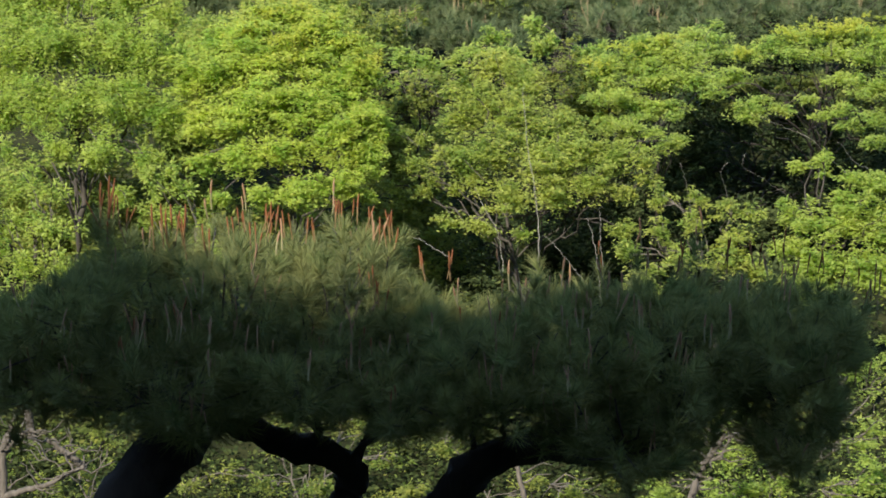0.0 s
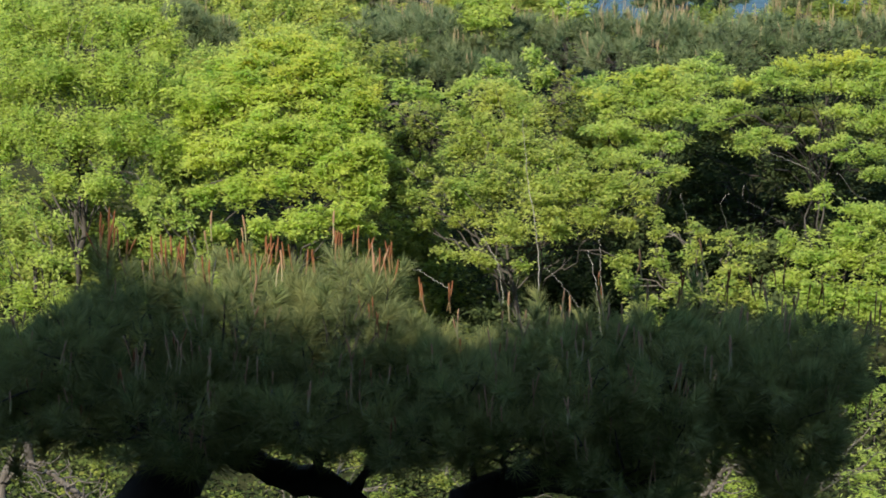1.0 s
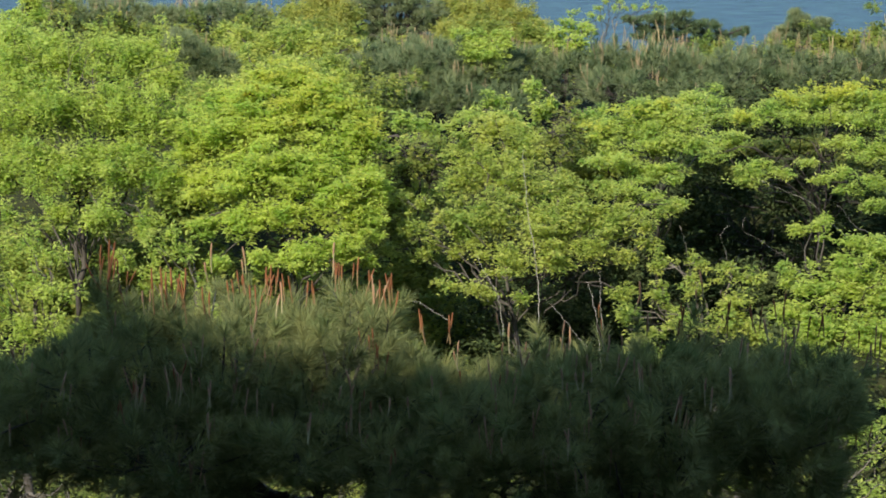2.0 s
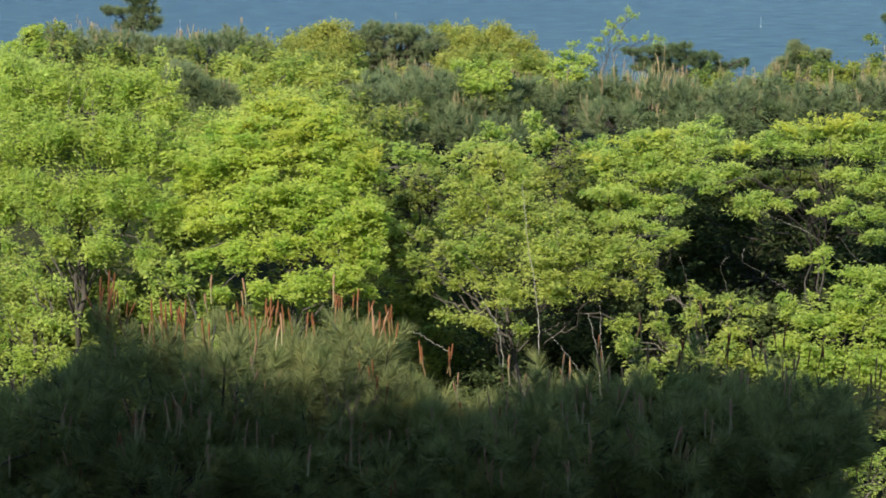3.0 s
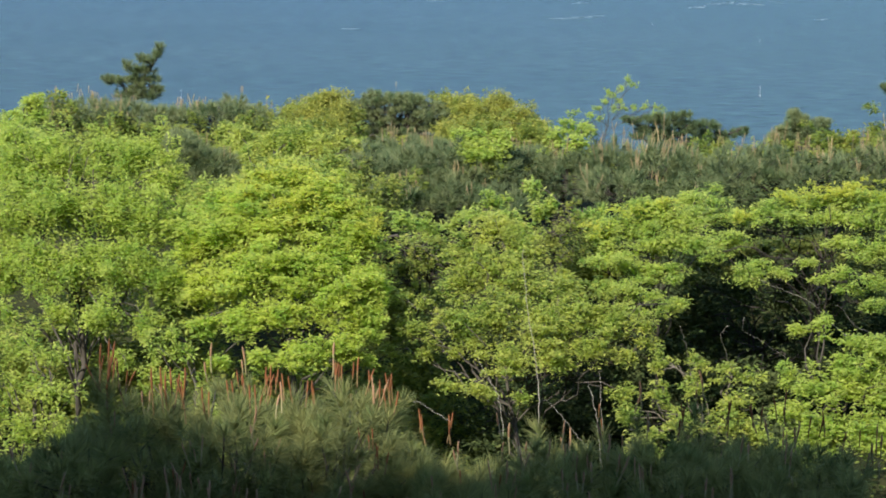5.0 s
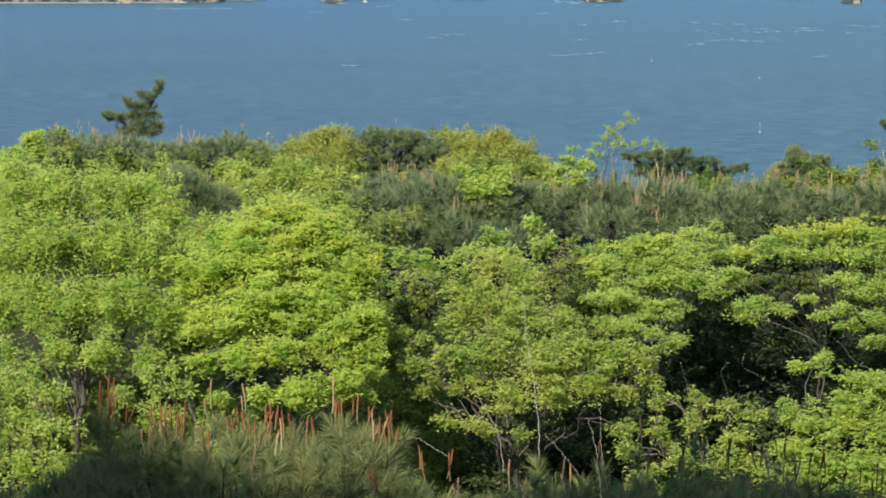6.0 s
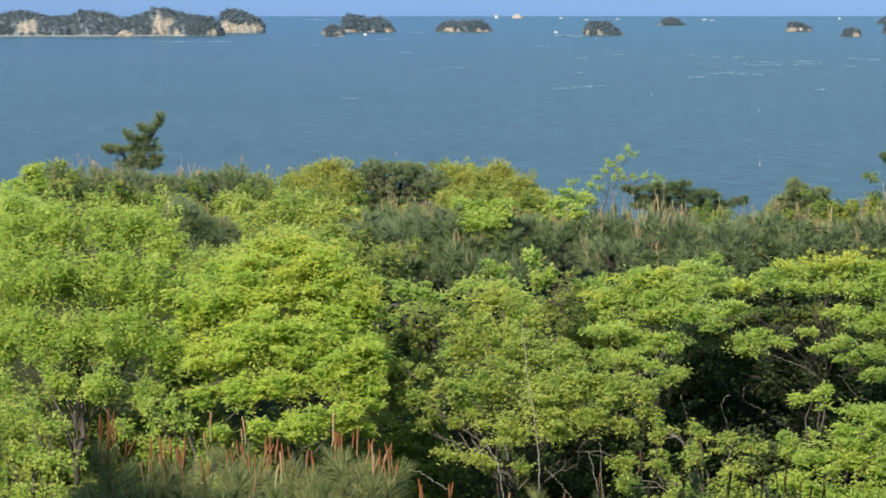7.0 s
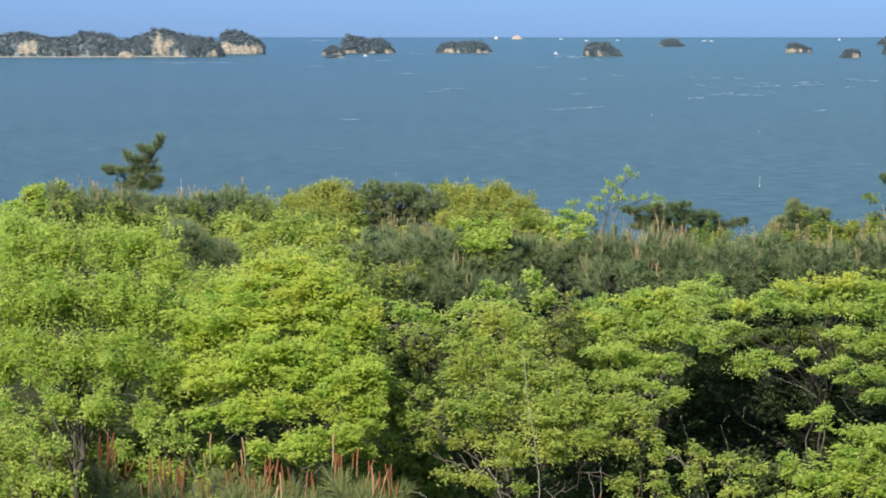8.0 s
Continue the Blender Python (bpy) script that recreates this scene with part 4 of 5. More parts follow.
pine_tree("bushy grey-green pine between leafy crowns", (-3.54, 37.30),
    [(-3.70, 37.30, 31.62, 0.29, 0.6, 0.22), (-3.36, 37.30, 31.52, 0.25, 0.6, 0.20), (-3.66, 37.30, 31.35, 0.29, 0.6, 0.20), (-3.91, 37.30, 31.81, 0.25, 0.6, 0.17), (-3.32, 37.30, 31.30, 0.22, 0.6, 0.17)],
    NEEDLE_LIT, 330, 80, 0.17, 0.0085, 12, (0.20, 0.0145), 0.06, flare=0.7)
pine_tree("rounded dense layered pine on the brow", (-0.74, 44.00, 29.39)[:2],
    [(-1.22, 44.00, 32.11, 0.18, 0.4, 0.05), (-0.96, 44.00, 32.07, 0.14, 0.4, 0.04), (-0.72, 44.00, 32.08, 0.19, 0.4, 0.05), (-0.50, 44.00, 32.06, 0.17, 0.4, 0.04), (-1.46, 44.00, 31.97, 0.16, 0.4, 0.03), (-1.27, 44.00, 31.98, 0.22, 0.4, 0.05), (-1.05, 44.00, 31.99, 0.21, 0.4, 0.03), (-0.84, 44.00, 32.02, 0.14, 0.4, 0.04), (-0.60, 44.00, 31.97, 0.16, 0.4, 0.05), (-0.40, 44.00, 32.00, 0.13, 0.4, 0.05), (-0.16, 44.00, 31.94, 0.19, 0.4, 0.03), (-1.63, 44.00, 31.87, 0.15, 0.4, 0.05), (-1.38, 44.00, 31.83, 0.14, 0.4, 0.03), (-1.21, 44.00, 31.81, 0.14, 0.4, 0.05), (-0.99, 44.00, 31.84, 0.22, 0.4, 0.03), (-0.79, 44.00, 31.87, 0.14, 0.4, 0.03), (-0.61, 44.00, 31.87, 0.13, 0.4, 0.05), (-0.41, 44.00, 31.80, 0.20, 0.4, 0.05), (-0.18, 44.00, 31.80, 0.21, 0.4, 0.04), (0.01, 44.00, 31.81, 0.20, 0.4, 0.04), (-1.63, 44.00, 31.72, 0.21, 0.4, 0.04), (-1.44, 44.00, 31.72, 0.21, 0.4, 0.03), (-1.20, 44.00, 31.68, 0.21, 0.4, 0.04), (-0.98, 44.00, 31.70, 0.13, 0.4, 0.05), (-0.78, 44.00, 31.65, 0.14, 0.4, 0.03), (-0.53, 44.00, 31.66, 0.15, 0.4, 0.04), (-0.33, 44.00, 31.67, 0.14, 0.4, 0.05), (-0.08, 44.00, 31.67, 0.22, 0.4, 0.05), (0.10, 44.00, 31.66, 0.21, 0.4, 0.04), (-1.70, 44.00, 31.52, 0.22, 0.4, 0.03), (-1.45, 44.00, 31.50, 0.19, 0.4, 0.03), (-1.23, 44.00, 31.55, 0.21, 0.4, 0.04), (-1.04, 44.00, 31.50, 0.19, 0.4, 0.04), (-0.78, 44.00, 31.50, 0.21, 0.4, 0.05), (-0.59, 44.00, 31.51, 0.19, 0.4, 0.04), (-0.35, 44.00, 31.54, 0.13, 0.4, 0.04), (-0.16, 44.00, 31.53, 0.19, 0.4, 0.03), (0.04, 44.00, 31.56, 0.20, 0.4, 0.05), (-1.62, 44.00, 31.40, 0.22, 0.4, 0.05), (-1.43, 44.00, 31.41, 0.21, 0.4, 0.04), (-1.22, 44.00, 31.40, 0.20, 0.4, 0.03), (-1.03, 44.00, 31.39, 0.16, 0.4, 0.05), (-0.82, 44.00, 31.33, 0.16, 0.4, 0.04), (-0.63, 44.00, 31.39, 0.17, 0.4, 0.05), (-0.42, 44.00, 31.33, 0.16, 0.4, 0.04), (-0.22, 44.00, 31.34, 0.17, 0.4, 0.03), (-0.07, 44.00, 31.32, 0.22, 0.4, 0.03), (-1.41, 44.00, 31.22, 0.19, 0.4, 0.05), (-1.24, 44.00, 31.20, 0.15, 0.4, 0.04), (-1.06, 44.00, 31.22, 0.15, 0.4, 0.05), (-0.85, 44.00, 31.18, 0.13, 0.4, 0.05), (-0.66, 44.00, 31.23, 0.15, 0.4, 0.05), (-0.43, 44.00, 31.16, 0.18, 0.4, 0.03), (-0.25, 44.00, 31.19, 0.22, 0.4, 0.03)],
    NEEDLE_LIT, 950, 56, 0.10, 0.0085, 5, (0.15, 0.014), 0.08, flare=1.2)
pine_tree("small crooked pine standing above the brow", (-6.05, 47.00, 30.08)[:2],
    [(-5.30, 47.00, 32.80, 0.07, 0.2, 0.06), (-5.37, 47.00, 32.67, 0.10, 0.2, 0.06), (-5.52, 47.00, 32.56, 0.13, 0.2, 0.06), (-5.65, 47.00, 32.61, 0.05, 0.2, 0.05), (-5.88, 47.00, 32.48, 0.10, 0.2, 0.06), (-5.76, 47.00, 32.37, 0.17, 0.2, 0.07), (-5.52, 47.00, 32.37, 0.15, 0.2, 0.06), (-6.10, 47.00, 32.17, 0.19, 0.2, 0.06), (-6.27, 47.00, 32.23, 0.10, 0.2, 0.04), (-5.78, 47.00, 32.18, 0.21, 0.2, 0.07), (-5.46, 47.00, 32.20, 0.16, 0.2, 0.06), (-5.59, 47.00, 32.04, 0.23, 0.2, 0.07), (-5.36, 47.00, 32.01, 0.11, 0.2, 0.05), (-5.89, 47.00, 31.93, 0.23, 0.2, 0.08), (-5.53, 47.00, 31.89, 0.21, 0.2, 0.07)],
    NEEDLE_FAR, 330, 46, 0.105, 0.008, 0, (0.15, 0.02), 0.05,
    limbs=[([(-6.04, 47.00, 30.93), (-5.96, 47.00, 31.73), (-5.76, 47.00, 32.10), (-5.53, 47.00, 32.42), (-5.32, 47.00, 32.74)], (0.05, 0.012))])
pine_tree("dark flat-topped pine on the brow", (4.22, 46.00, 30.18)[:2],
    [(3.38, 46.00, 31.54, 0.09, 0.3, 0.03), (3.54, 46.00, 31.50, 0.12, 0.3, 0.04), (3.80, 46.00, 31.55, 0.14, 0.3, 0.04), (3.95, 46.00, 31.59, 0.12, 0.3, 0.04), (4.21, 46.00, 31.59, 0.14, 0.3, 0.05), (4.44, 46.00, 31.62, 0.10, 0.3, 0.04), (4.11, 46.00, 31.46, 0.23, 0.3, 0.06), (4.47, 46.00, 31.44, 0.19, 0.3, 0.06), (4.78, 46.00, 31.44, 0.19, 0.3, 0.05), (4.96, 46.00, 31.42, 0.10, 0.3, 0.04), (3.69, 46.00, 31.34, 0.17, 0.3, 0.07), (3.95, 46.00, 31.30, 0.19, 0.3, 0.07), (3.59, 46.00, 31.21, 0.12, 0.3, 0.05), (4.21, 46.00, 31.28, 0.19, 0.3, 0.07), (3.96, 46.00, 31.15, 0.21, 0.3, 0.05), (4.53, 46.00, 31.30, 0.17, 0.3, 0.06), (4.89, 46.00, 31.26, 0.19, 0.3, 0.05), (5.20, 46.00, 31.24, 0.14, 0.3, 0.04), (5.41, 46.00, 31.29, 0.10, 0.3, 0.03), (5.54, 46.00, 31.34, 0.06, 0.3, 0.03), (4.73, 46.00, 31.13, 0.23, 0.3, 0.06), (4.32, 46.00, 31.07, 0.19, 0.3, 0.06), (5.10, 46.00, 31.10, 0.17, 0.3, 0.05), (4.58, 46.00, 30.96, 0.17, 0.3, 0.05)],
    NEEDLE_DEEP, 520, 60, 0.10, 0.0085, 0, (0.15, 0.02), 0.06, flare=1.1,
    limbs=[([(4.32, 46.00, 30.50), (4.27, 46.00, 30.91), (4.42, 46.00, 31.23), (4.21, 46.00, 31.48)], (0.06, 0.02)), ([(4.32, 46.00, 31.02), (4.94, 46.00, 31.17), (5.54, 46.00, 31.39)], (0.03, 0.012)), ([(4.37, 46.00, 31.17), (3.90, 46.00, 31.31), (3.40, 46.00, 31.52)], (0.03, 0.012))])
pine_tree("pointed layered pine on the brow", (6.52, 45.00, 30.29)[:2],
    [(6.32, 45.00, 31.72, 0.10, 0.3, 0.04), (6.37, 45.00, 31.63, 0.16, 0.3, 0.05), (6.25, 45.00, 31.51, 0.12, 0.3, 0.05), (6.51, 45.00, 31.55, 0.12, 0.3, 0.05), (6.81, 45.00, 31.56, 0.10, 0.3, 0.04), (6.10, 45.00, 31.42, 0.14, 0.3, 0.04), (6.46, 45.00, 31.42, 0.20, 0.3, 0.05), (6.74, 45.00, 31.47, 0.14, 0.3, 0.04), (5.97, 45.00, 31.32, 0.10, 0.3, 0.04), (6.20, 45.00, 31.30, 0.18, 0.3, 0.05), (6.56, 45.00, 31.28, 0.22, 0.3, 0.05), (6.86, 45.00, 31.33, 0.14, 0.3, 0.05), (5.90, 45.00, 31.22, 0.08, 0.3, 0.04), (6.26, 45.00, 31.15, 0.20, 0.3, 0.05), (6.66, 45.00, 31.11, 0.24, 0.3, 0.06), (7.02, 45.00, 31.17, 0.14, 0.3, 0.04), (6.87, 45.00, 30.99, 0.24, 0.3, 0.06), (6.46, 45.00, 30.97, 0.20, 0.3, 0.06), (6.11, 45.00, 31.01, 0.12, 0.3, 0.05), (7.12, 45.00, 31.05, 0.12, 0.3, 0.05)],
    NEEDLE_LIT, 640, 60, 0.10, 0.0085, 0, (0.15, 0.02), 0.06, flare=1.1)
pine_tree("dark pine bough reaching over the slope", (8.52, 44.00, 30.39)[:2],
    [(*(7.87, 44.00, 32.26), 0.2, 0.3, 0.06), (*(7.99, 44.00, 32.17), 0.25, 0.3, 0.06), (*(8.49, 44.00, 32.09), 0.4, 0.4, 0.15)], NEEDLE_DEEP, 180, 50, 0.09, 0.006, 0, (0.15, 0.02), 0.05)
for label, foot, blobs, mat, sz, thick in (
    ("olive yellow bushy tree on the brow", (-2.23, 44.00, 29.39)[:2], [(-1.92, 44.00, 32.01, 0.22), (-2.17, 44.00, 31.84, 0.30), (-2.57, 44.00, 31.71, 0.26), (-1.76, 43.60, 31.74, 0.24), (-2.08, 43.00, 31.52, 0.44), (-2.56, 43.00, 31.47, 0.34)], LEAF_YELLOW, 0.048, 1.3),
    ("olive yellow bushy tree beside the round pine", (0.66, 44.00, 29.39)[:2], [(0.11, 44.50, 31.90, 0.22), (0.46, 44.00, 31.74, 0.32), (1.00, 44.00, 31.84, 0.30), (0.75, 43.60, 31.57, 0.37), (1.34, 43.60, 31.57, 0.34), (1.62, 43.20, 31.46, 0.29), (0.25, 43.00, 31.47, 0.37)], LEAF_YELLOW, 0.048, 1.3),
    ("slender yellow-green sapling leaning over the water", (2.50, 43.00, 29.52)[:2], [(3.18, 43.00, 32.42, 0.08), (3.27, 43.00, 32.33, 0.07), (3.04, 43.00, 32.27, 0.09), (2.92, 43.00, 32.15, 0.09), (2.82, 43.00, 32.23, 0.06), (2.77, 43.00, 32.04, 0.09), (2.66, 43.00, 31.94, 0.10), (3.01, 43.00, 32.05, 0.07), (3.26, 43.00, 31.96, 0.09), (3.45, 43.00, 31.96, 0.08), (3.63, 43.00, 31.94, 0.08), (3.74, 43.00, 31.94, 0.05), (2.92, 43.00, 31.92, 0.08), (3.11, 43.00, 31.94, 0.07), (2.53, 43.00, 31.80, 0.10), (2.68, 43.00, 31.76, 0.08), (2.46, 43.00, 31.67, 0.09)], LEAF_SUNNY, 0.045, 0.45),
    ("fresh green tree among the pines", (0.56, 37.00, 29.43)[:2], [(0.26, 37.50, 31.92, 0.13), (0.51, 37.40, 31.89, 0.19), (0.81, 37.40, 31.93, 0.13), (0.39, 37.20, 31.69, 0.20), (0.68, 37.00, 31.67, 0.22), (0.89, 37.20, 31.78, 0.15), (0.55, 37.00, 31.46, 0.17), (0.80, 37.00, 31.42, 0.15)], LEAF_FRESH, 0.062, 1.0),
    ("fresh green tree beside the pine thicket", (1.78, 38.00, 29.28)[:2], [(1.96, 38.50, 31.97, 0.16), (2.17, 38.30, 31.90, 0.14), (1.73, 38.20, 31.82, 0.17), (2.02, 38.00, 31.75, 0.17), (1.60, 38.00, 31.62, 0.14), (1.85, 38.00, 31.54, 0.15)], LEAF_FRESH, 0.062, 1.0),
    ("green tree behind the tall tree", (-2.73, 36.00, 29.58)[:2], [(-3.12, 39.00, 31.67, 0.25), (-2.73, 38.50, 31.49, 0.31), (-2.29, 38.50, 31.58, 0.33), (-1.84, 38.00, 31.62, 0.29), (-3.04, 38.00, 31.36, 0.29), (-1.62, 37.00, 31.42, 0.30), (-2.01, 36.50, 31.38, 0.34), (-2.39, 36.00, 31.31, 0.34), (-2.76, 35.50, 31.28, 0.30), (-3.07, 34.50, 31.27, 0.29), (-1.44, 36.50, 31.26, 0.23), (-3.34, 34.00, 31.21, 0.23), (-3.38, 39.50, 31.80, 0.16), (-1.32, 38.00, 31.62, 0.21)], LEAF_OLIVE, 0.062, 1.1),
    ("fresh green tree at the end of the brow", (-6.52, 38.00, 29.28)[:2], [(-6.38, 37.00, 31.96, 0.37), (-6.20, 38.00, 32.27, 0.19), (-6.33, 38.00, 32.10, 0.24), (-6.72, 37.00, 31.71, 0.50), (-5.88, 36.50, 31.76, 0.37), (-6.18, 38.00, 32.45, 0.08), (-6.23, 38.00, 32.29, 0.11), (-6.14, 37.80, 32.14, 0.14)], LEAF_FRESH, 0.062, 1.0),
    ("fresh green bush in front of the pines", (0.90, 34.00, 29.10)[:2], [(-0.51, 32.50, 31.19, 0.18), (-0.18, 32.40, 31.09, 0.19), (0.12, 32.60, 31.14, 0.15), (0.65, 33.50, 31.34, 0.17), (0.42, 33.20, 31.18, 0.16), (0.87, 33.20, 31.18, 0.18), (1.05, 33.00, 30.98, 0.13)], LEAF_MAPLE, 0.062, 1.0),
    ("green bush in front of the pines", (3.62, 34.00, 29.10)[:2], [(1.28, 34.00, 31.44, 0.12), (1.32, 33.60, 31.25, 0.14), (1.44, 33.40, 31.35, 0.09), (1.96, 32.50, 31.24, 0.16), (1.82, 32.60, 31.25, 0.10), (3.46, 33.50, 31.30, 0.20)], LEAF_MAPLE, 0.062, 1.0),
    ("yellow-green bush at the end of the brow", (7.30, 43.00, 28.53)[:2], [(6.86, 42.00, 31.55, 0.08), (6.92, 42.00, 31.32, 0.10), (6.76, 41.50, 31.12, 0.13), (6.90, 41.50, 30.98, 0.11), (7.30, 42.50, 31.46, 0.19), (7.52, 42.50, 31.32, 0.25), (7.83, 42.50, 31.42, 0.32)], LEAF_YELLOW, 0.06, 1.0),
):
    layered = "fresh" in label or "sapling" in label
    blobs = [(x, y, z, r * (0.75 if "sapling" in label else 1.05 if layered else 1.0)) for x, y, z, r in blobs]
    broadleaf_tree(label, foot, blobs, mat, "plate" if layered else "shoot", sz, thick * (0.55 if layered else 1.0), trunk_r=0.012 if "sapling" in label else 0.04)
for label, foot, blobs, mat in (
    ("low dull green scrub along the brow", (-6.62, 44.00, 29.39)[:2], [(-6.73, 43.00, 31.47, 0.58), (-5.60, 42.50, 31.32, 0.57), (-7.25, 42.00, 31.27, 0.57), (-4.31, 42.00, 31.17, 0.57), (-3.17, 42.00, 31.27, 0.57), (-3.18, 43.50, 31.53, 0.44)], LEAF_DULL),
    ("low dull green scrub beside the round pine", (-0.84, 44.00, 29.39)[:2], [(-2.12, 42.00, 31.27, 0.57), (-1.16, 41.50, 30.98, 0.47), (-0.13, 41.50, 31.08, 0.42), (0.73, 42.50, 31.32, 0.53), (1.57, 42.00, 31.27, 0.52)], LEAF_DULL),
    ("low dull green scrub behind the pine thicket", (5.15, 44.00, 29.39)[:2], [(2.46, 41.00, 31.03, 0.37), (3.39, 41.00, 30.98, 0.37), (4.46, 41.50, 31.08, 0.37), (5.37, 42.00, 31.08, 0.38), (6.60, 42.00, 31.17, 0.47), (7.36, 42.00, 31.17, 0.57)], LEAF_DULL),
):
    broadleaf_tree(label, foot, blobs, mat, "shoot", 0.075, 0.8, trunk_r=0.04, twig_share=0.3)

# leafy ground cover on the slope, its shade put into the leaf colour
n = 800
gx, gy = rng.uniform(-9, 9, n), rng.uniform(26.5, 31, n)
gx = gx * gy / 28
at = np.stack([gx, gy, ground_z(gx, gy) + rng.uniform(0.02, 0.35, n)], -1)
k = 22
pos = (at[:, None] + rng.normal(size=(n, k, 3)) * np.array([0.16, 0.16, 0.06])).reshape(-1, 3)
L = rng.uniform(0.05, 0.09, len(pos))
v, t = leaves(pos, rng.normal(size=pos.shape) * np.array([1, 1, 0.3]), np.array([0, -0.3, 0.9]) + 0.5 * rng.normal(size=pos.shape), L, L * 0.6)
tagged(tri_object("ground_cover", v, t, LEAF_HALF_SHADE), "low leafy ground cover, coloured for the shade on the slope", "undergrowth", kind="stuff")
# near-black leaves added over the ground in place of shade below the pine
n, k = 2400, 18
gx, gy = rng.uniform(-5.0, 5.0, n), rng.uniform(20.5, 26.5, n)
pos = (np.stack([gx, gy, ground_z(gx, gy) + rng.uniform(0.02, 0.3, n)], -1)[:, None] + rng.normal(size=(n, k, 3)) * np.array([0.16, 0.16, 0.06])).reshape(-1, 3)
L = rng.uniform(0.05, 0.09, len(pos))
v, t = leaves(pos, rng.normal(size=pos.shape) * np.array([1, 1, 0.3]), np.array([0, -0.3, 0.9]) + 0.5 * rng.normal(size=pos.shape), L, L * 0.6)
tagged(tri_object("ground_shade_leaves", v, t, LEAF_GROUND_SHADE), "near-black low leaves painting the shade on the ground below the pine", "undergrowth", kind="stuff")


# ---------------------------------------------------------------- islands
def island(label, masses, shore=None):
    """A pine-grown island. masses: place, skyline of (x, height), bare cliffs of (x, half width, low, high)."""
    thing = new("island")
    tagged(thing, label, "island", "islands in the bay")
    x0, y0 = masses[0][0]
    thing.location = (x0, y0, 0)
    for (cx, cy), sky, cliffs in masses:
        sky = np.array(sky)
        wide = sky[-1, 0] - sky[0, 0]
        hd = 0.28 * min(wide, 70) + 3

        def ridge(x):
            return np.interp(x, sky[:, 0], sky[:, 1])

        def bare(x, z, grow=1.0):
            inside = np.zeros(np.shape(x), bool)
            for ax, w, lo, hi in cliffs:
                u = (x - ax) / (w * grow)
                ragged = 0.16 * np.sin(x * 1.3 + ax) + 0.12 * np.sin(z * 1.9 + x * 0.4)
                inside |= (np.abs(u + ragged) < 1) & (z > lo - 0.3) & (z < lo + (hi - lo) * (1.05 - 0.35 * u ** 2 + ragged))
            return inside

        # front slope from the waterline to the ridge, and the back of the island
        nx, ns = max(24, int(wide / 0.9)), 26
        x = np.linspace(sky[0, 0], sky[-1, 0], nx)
        q = np.linspace(-0.06, 1, ns)
        gx, gq = np.meshgrid(x, q)
        taper = np.sqrt(np.clip(1 - (2 * (gx - sky[0, 0]) / wide - 1) ** 6, 0.02, 1))
        gz = np.where(gq < 0, gq * 14, (ridge(gx) - 1.2).clip(0.1) * gq)
        gy = -hd * taper * (1 - np.clip(gq, 0, 1) ** 1.6) * (1 + 0.10 * np.sin(gx * 0.21) + 0.06 * np.sin(gx * 0.9 + gz * 0.3)) + 0.35 * rng.normal(size=gx.shape)
        v = np.stack([gx, gy, gz], -1).reshape(-1, 3)
        i = (np.arange(ns - 1)[:, None] * nx + np.arange(nx - 1)[None]).ravel()
        t = np.concatenate([np.stack([i, i + 1, i + nx + 1], -1), np.stack([i, i + nx + 1, i + nx], -1)])
        mid = v[t].mean(1)
        rim = mid[:, 2] < 0.7 + 0.5 * np.sin(mid[:, 0] * 0.35)
        here = np.array([cx - x0, cy - y0, 0])
        back = np.stack([x, hd * taper[0], 0 * x - 1], -1)
        tri_object("cliff", v + here, t, [ROCK, HAZED_FOREST], thing, np.where(bare(mid[:, 0], mid[:, 2]) | rim, 0, 1))
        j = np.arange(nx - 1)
        tri_object("slope", np.concatenate([v[-nx:], back]) + here, np.concatenate([np.stack([j, j + 1, j + nx + 1], -1), np.stack([j, j + nx + 1, j + nx], -1)]), HAZED_FOREST, thing)
        # tree crowns all over the slope, each of many small clumps, left off the bare cliffs
        n = int(wide * 11 + 50)
        px, s = rng.uniform(sky[0, 0] + 0.5, sky[-1, 0] - 0.5, n), rng.uniform(0.03, 1.0, n) ** 0.75
        size = (1.0 + rng.exponential(0.55, n)).clip(0, 3.0) * min(1.0, 0.45 + wide / 110)
        z = (ridge(px) - size * 0.6).clip(0.2) * s
        tall = (s > 0.7) & (rng.uniform(size=n) < 0.16)
        z = z + np.where(tall, rng.uniform(0.3, 2.6, n), 0) * min(1.0, wide / 60)
        keep = ~bare(px, z, 1.04) & ~bare(px, z - size * 0.4, 1.0) & (z > 0.7)
        px, s, size, z, tall = px[keep], s[keep], size[keep], z[keep], tall[keep]
        n, m = len(px), 36
        edge = np.sqrt(np.clip(1 - (2 * (px - sky[0, 0]) / wide - 1) ** 6, 0.02, 1))
        bulge = 1 + 0.10 * np.sin(px * 0.21) + 0.06 * np.sin(px * 0.9 + z * 0.3)
        spot = np.stack([px, -hd * edge * (1 - s ** 1.6) * bulge - 1.0, z], -1) + here
        form = np.where(tall[:, None], np.array([[1.5, 1.5, 0.5]]), np.array([[1.3, 1.2, 0.8]])) * size[:, None]
        mid = spot[:, None] + ball(n * m).reshape(n, m, 3) * (rng.uniform(0.2, 1, (n, m, 1)) ** 0.4) * form[:, None]
        v = mid[:, :, None] + rng.normal(size=(n, m, 3, 3)) * np.array([0.42, 0.42, 0.22]) * (0.5 + 0.35 * size)[:, None, None, None]
        v = v.reshape(-1, 3)
        tagged(tri_object("canopy", v, np.arange(len(v)).reshape(-1, 3), HAZED_FOREST, thing), kind="stuff")
    if shore:
        (ax, ay), (bx, by), wide = shore
        n = 40
        q = np.linspace(0, 1, n)
        w = wide * np.sin(np.pi * q) ** 0.4
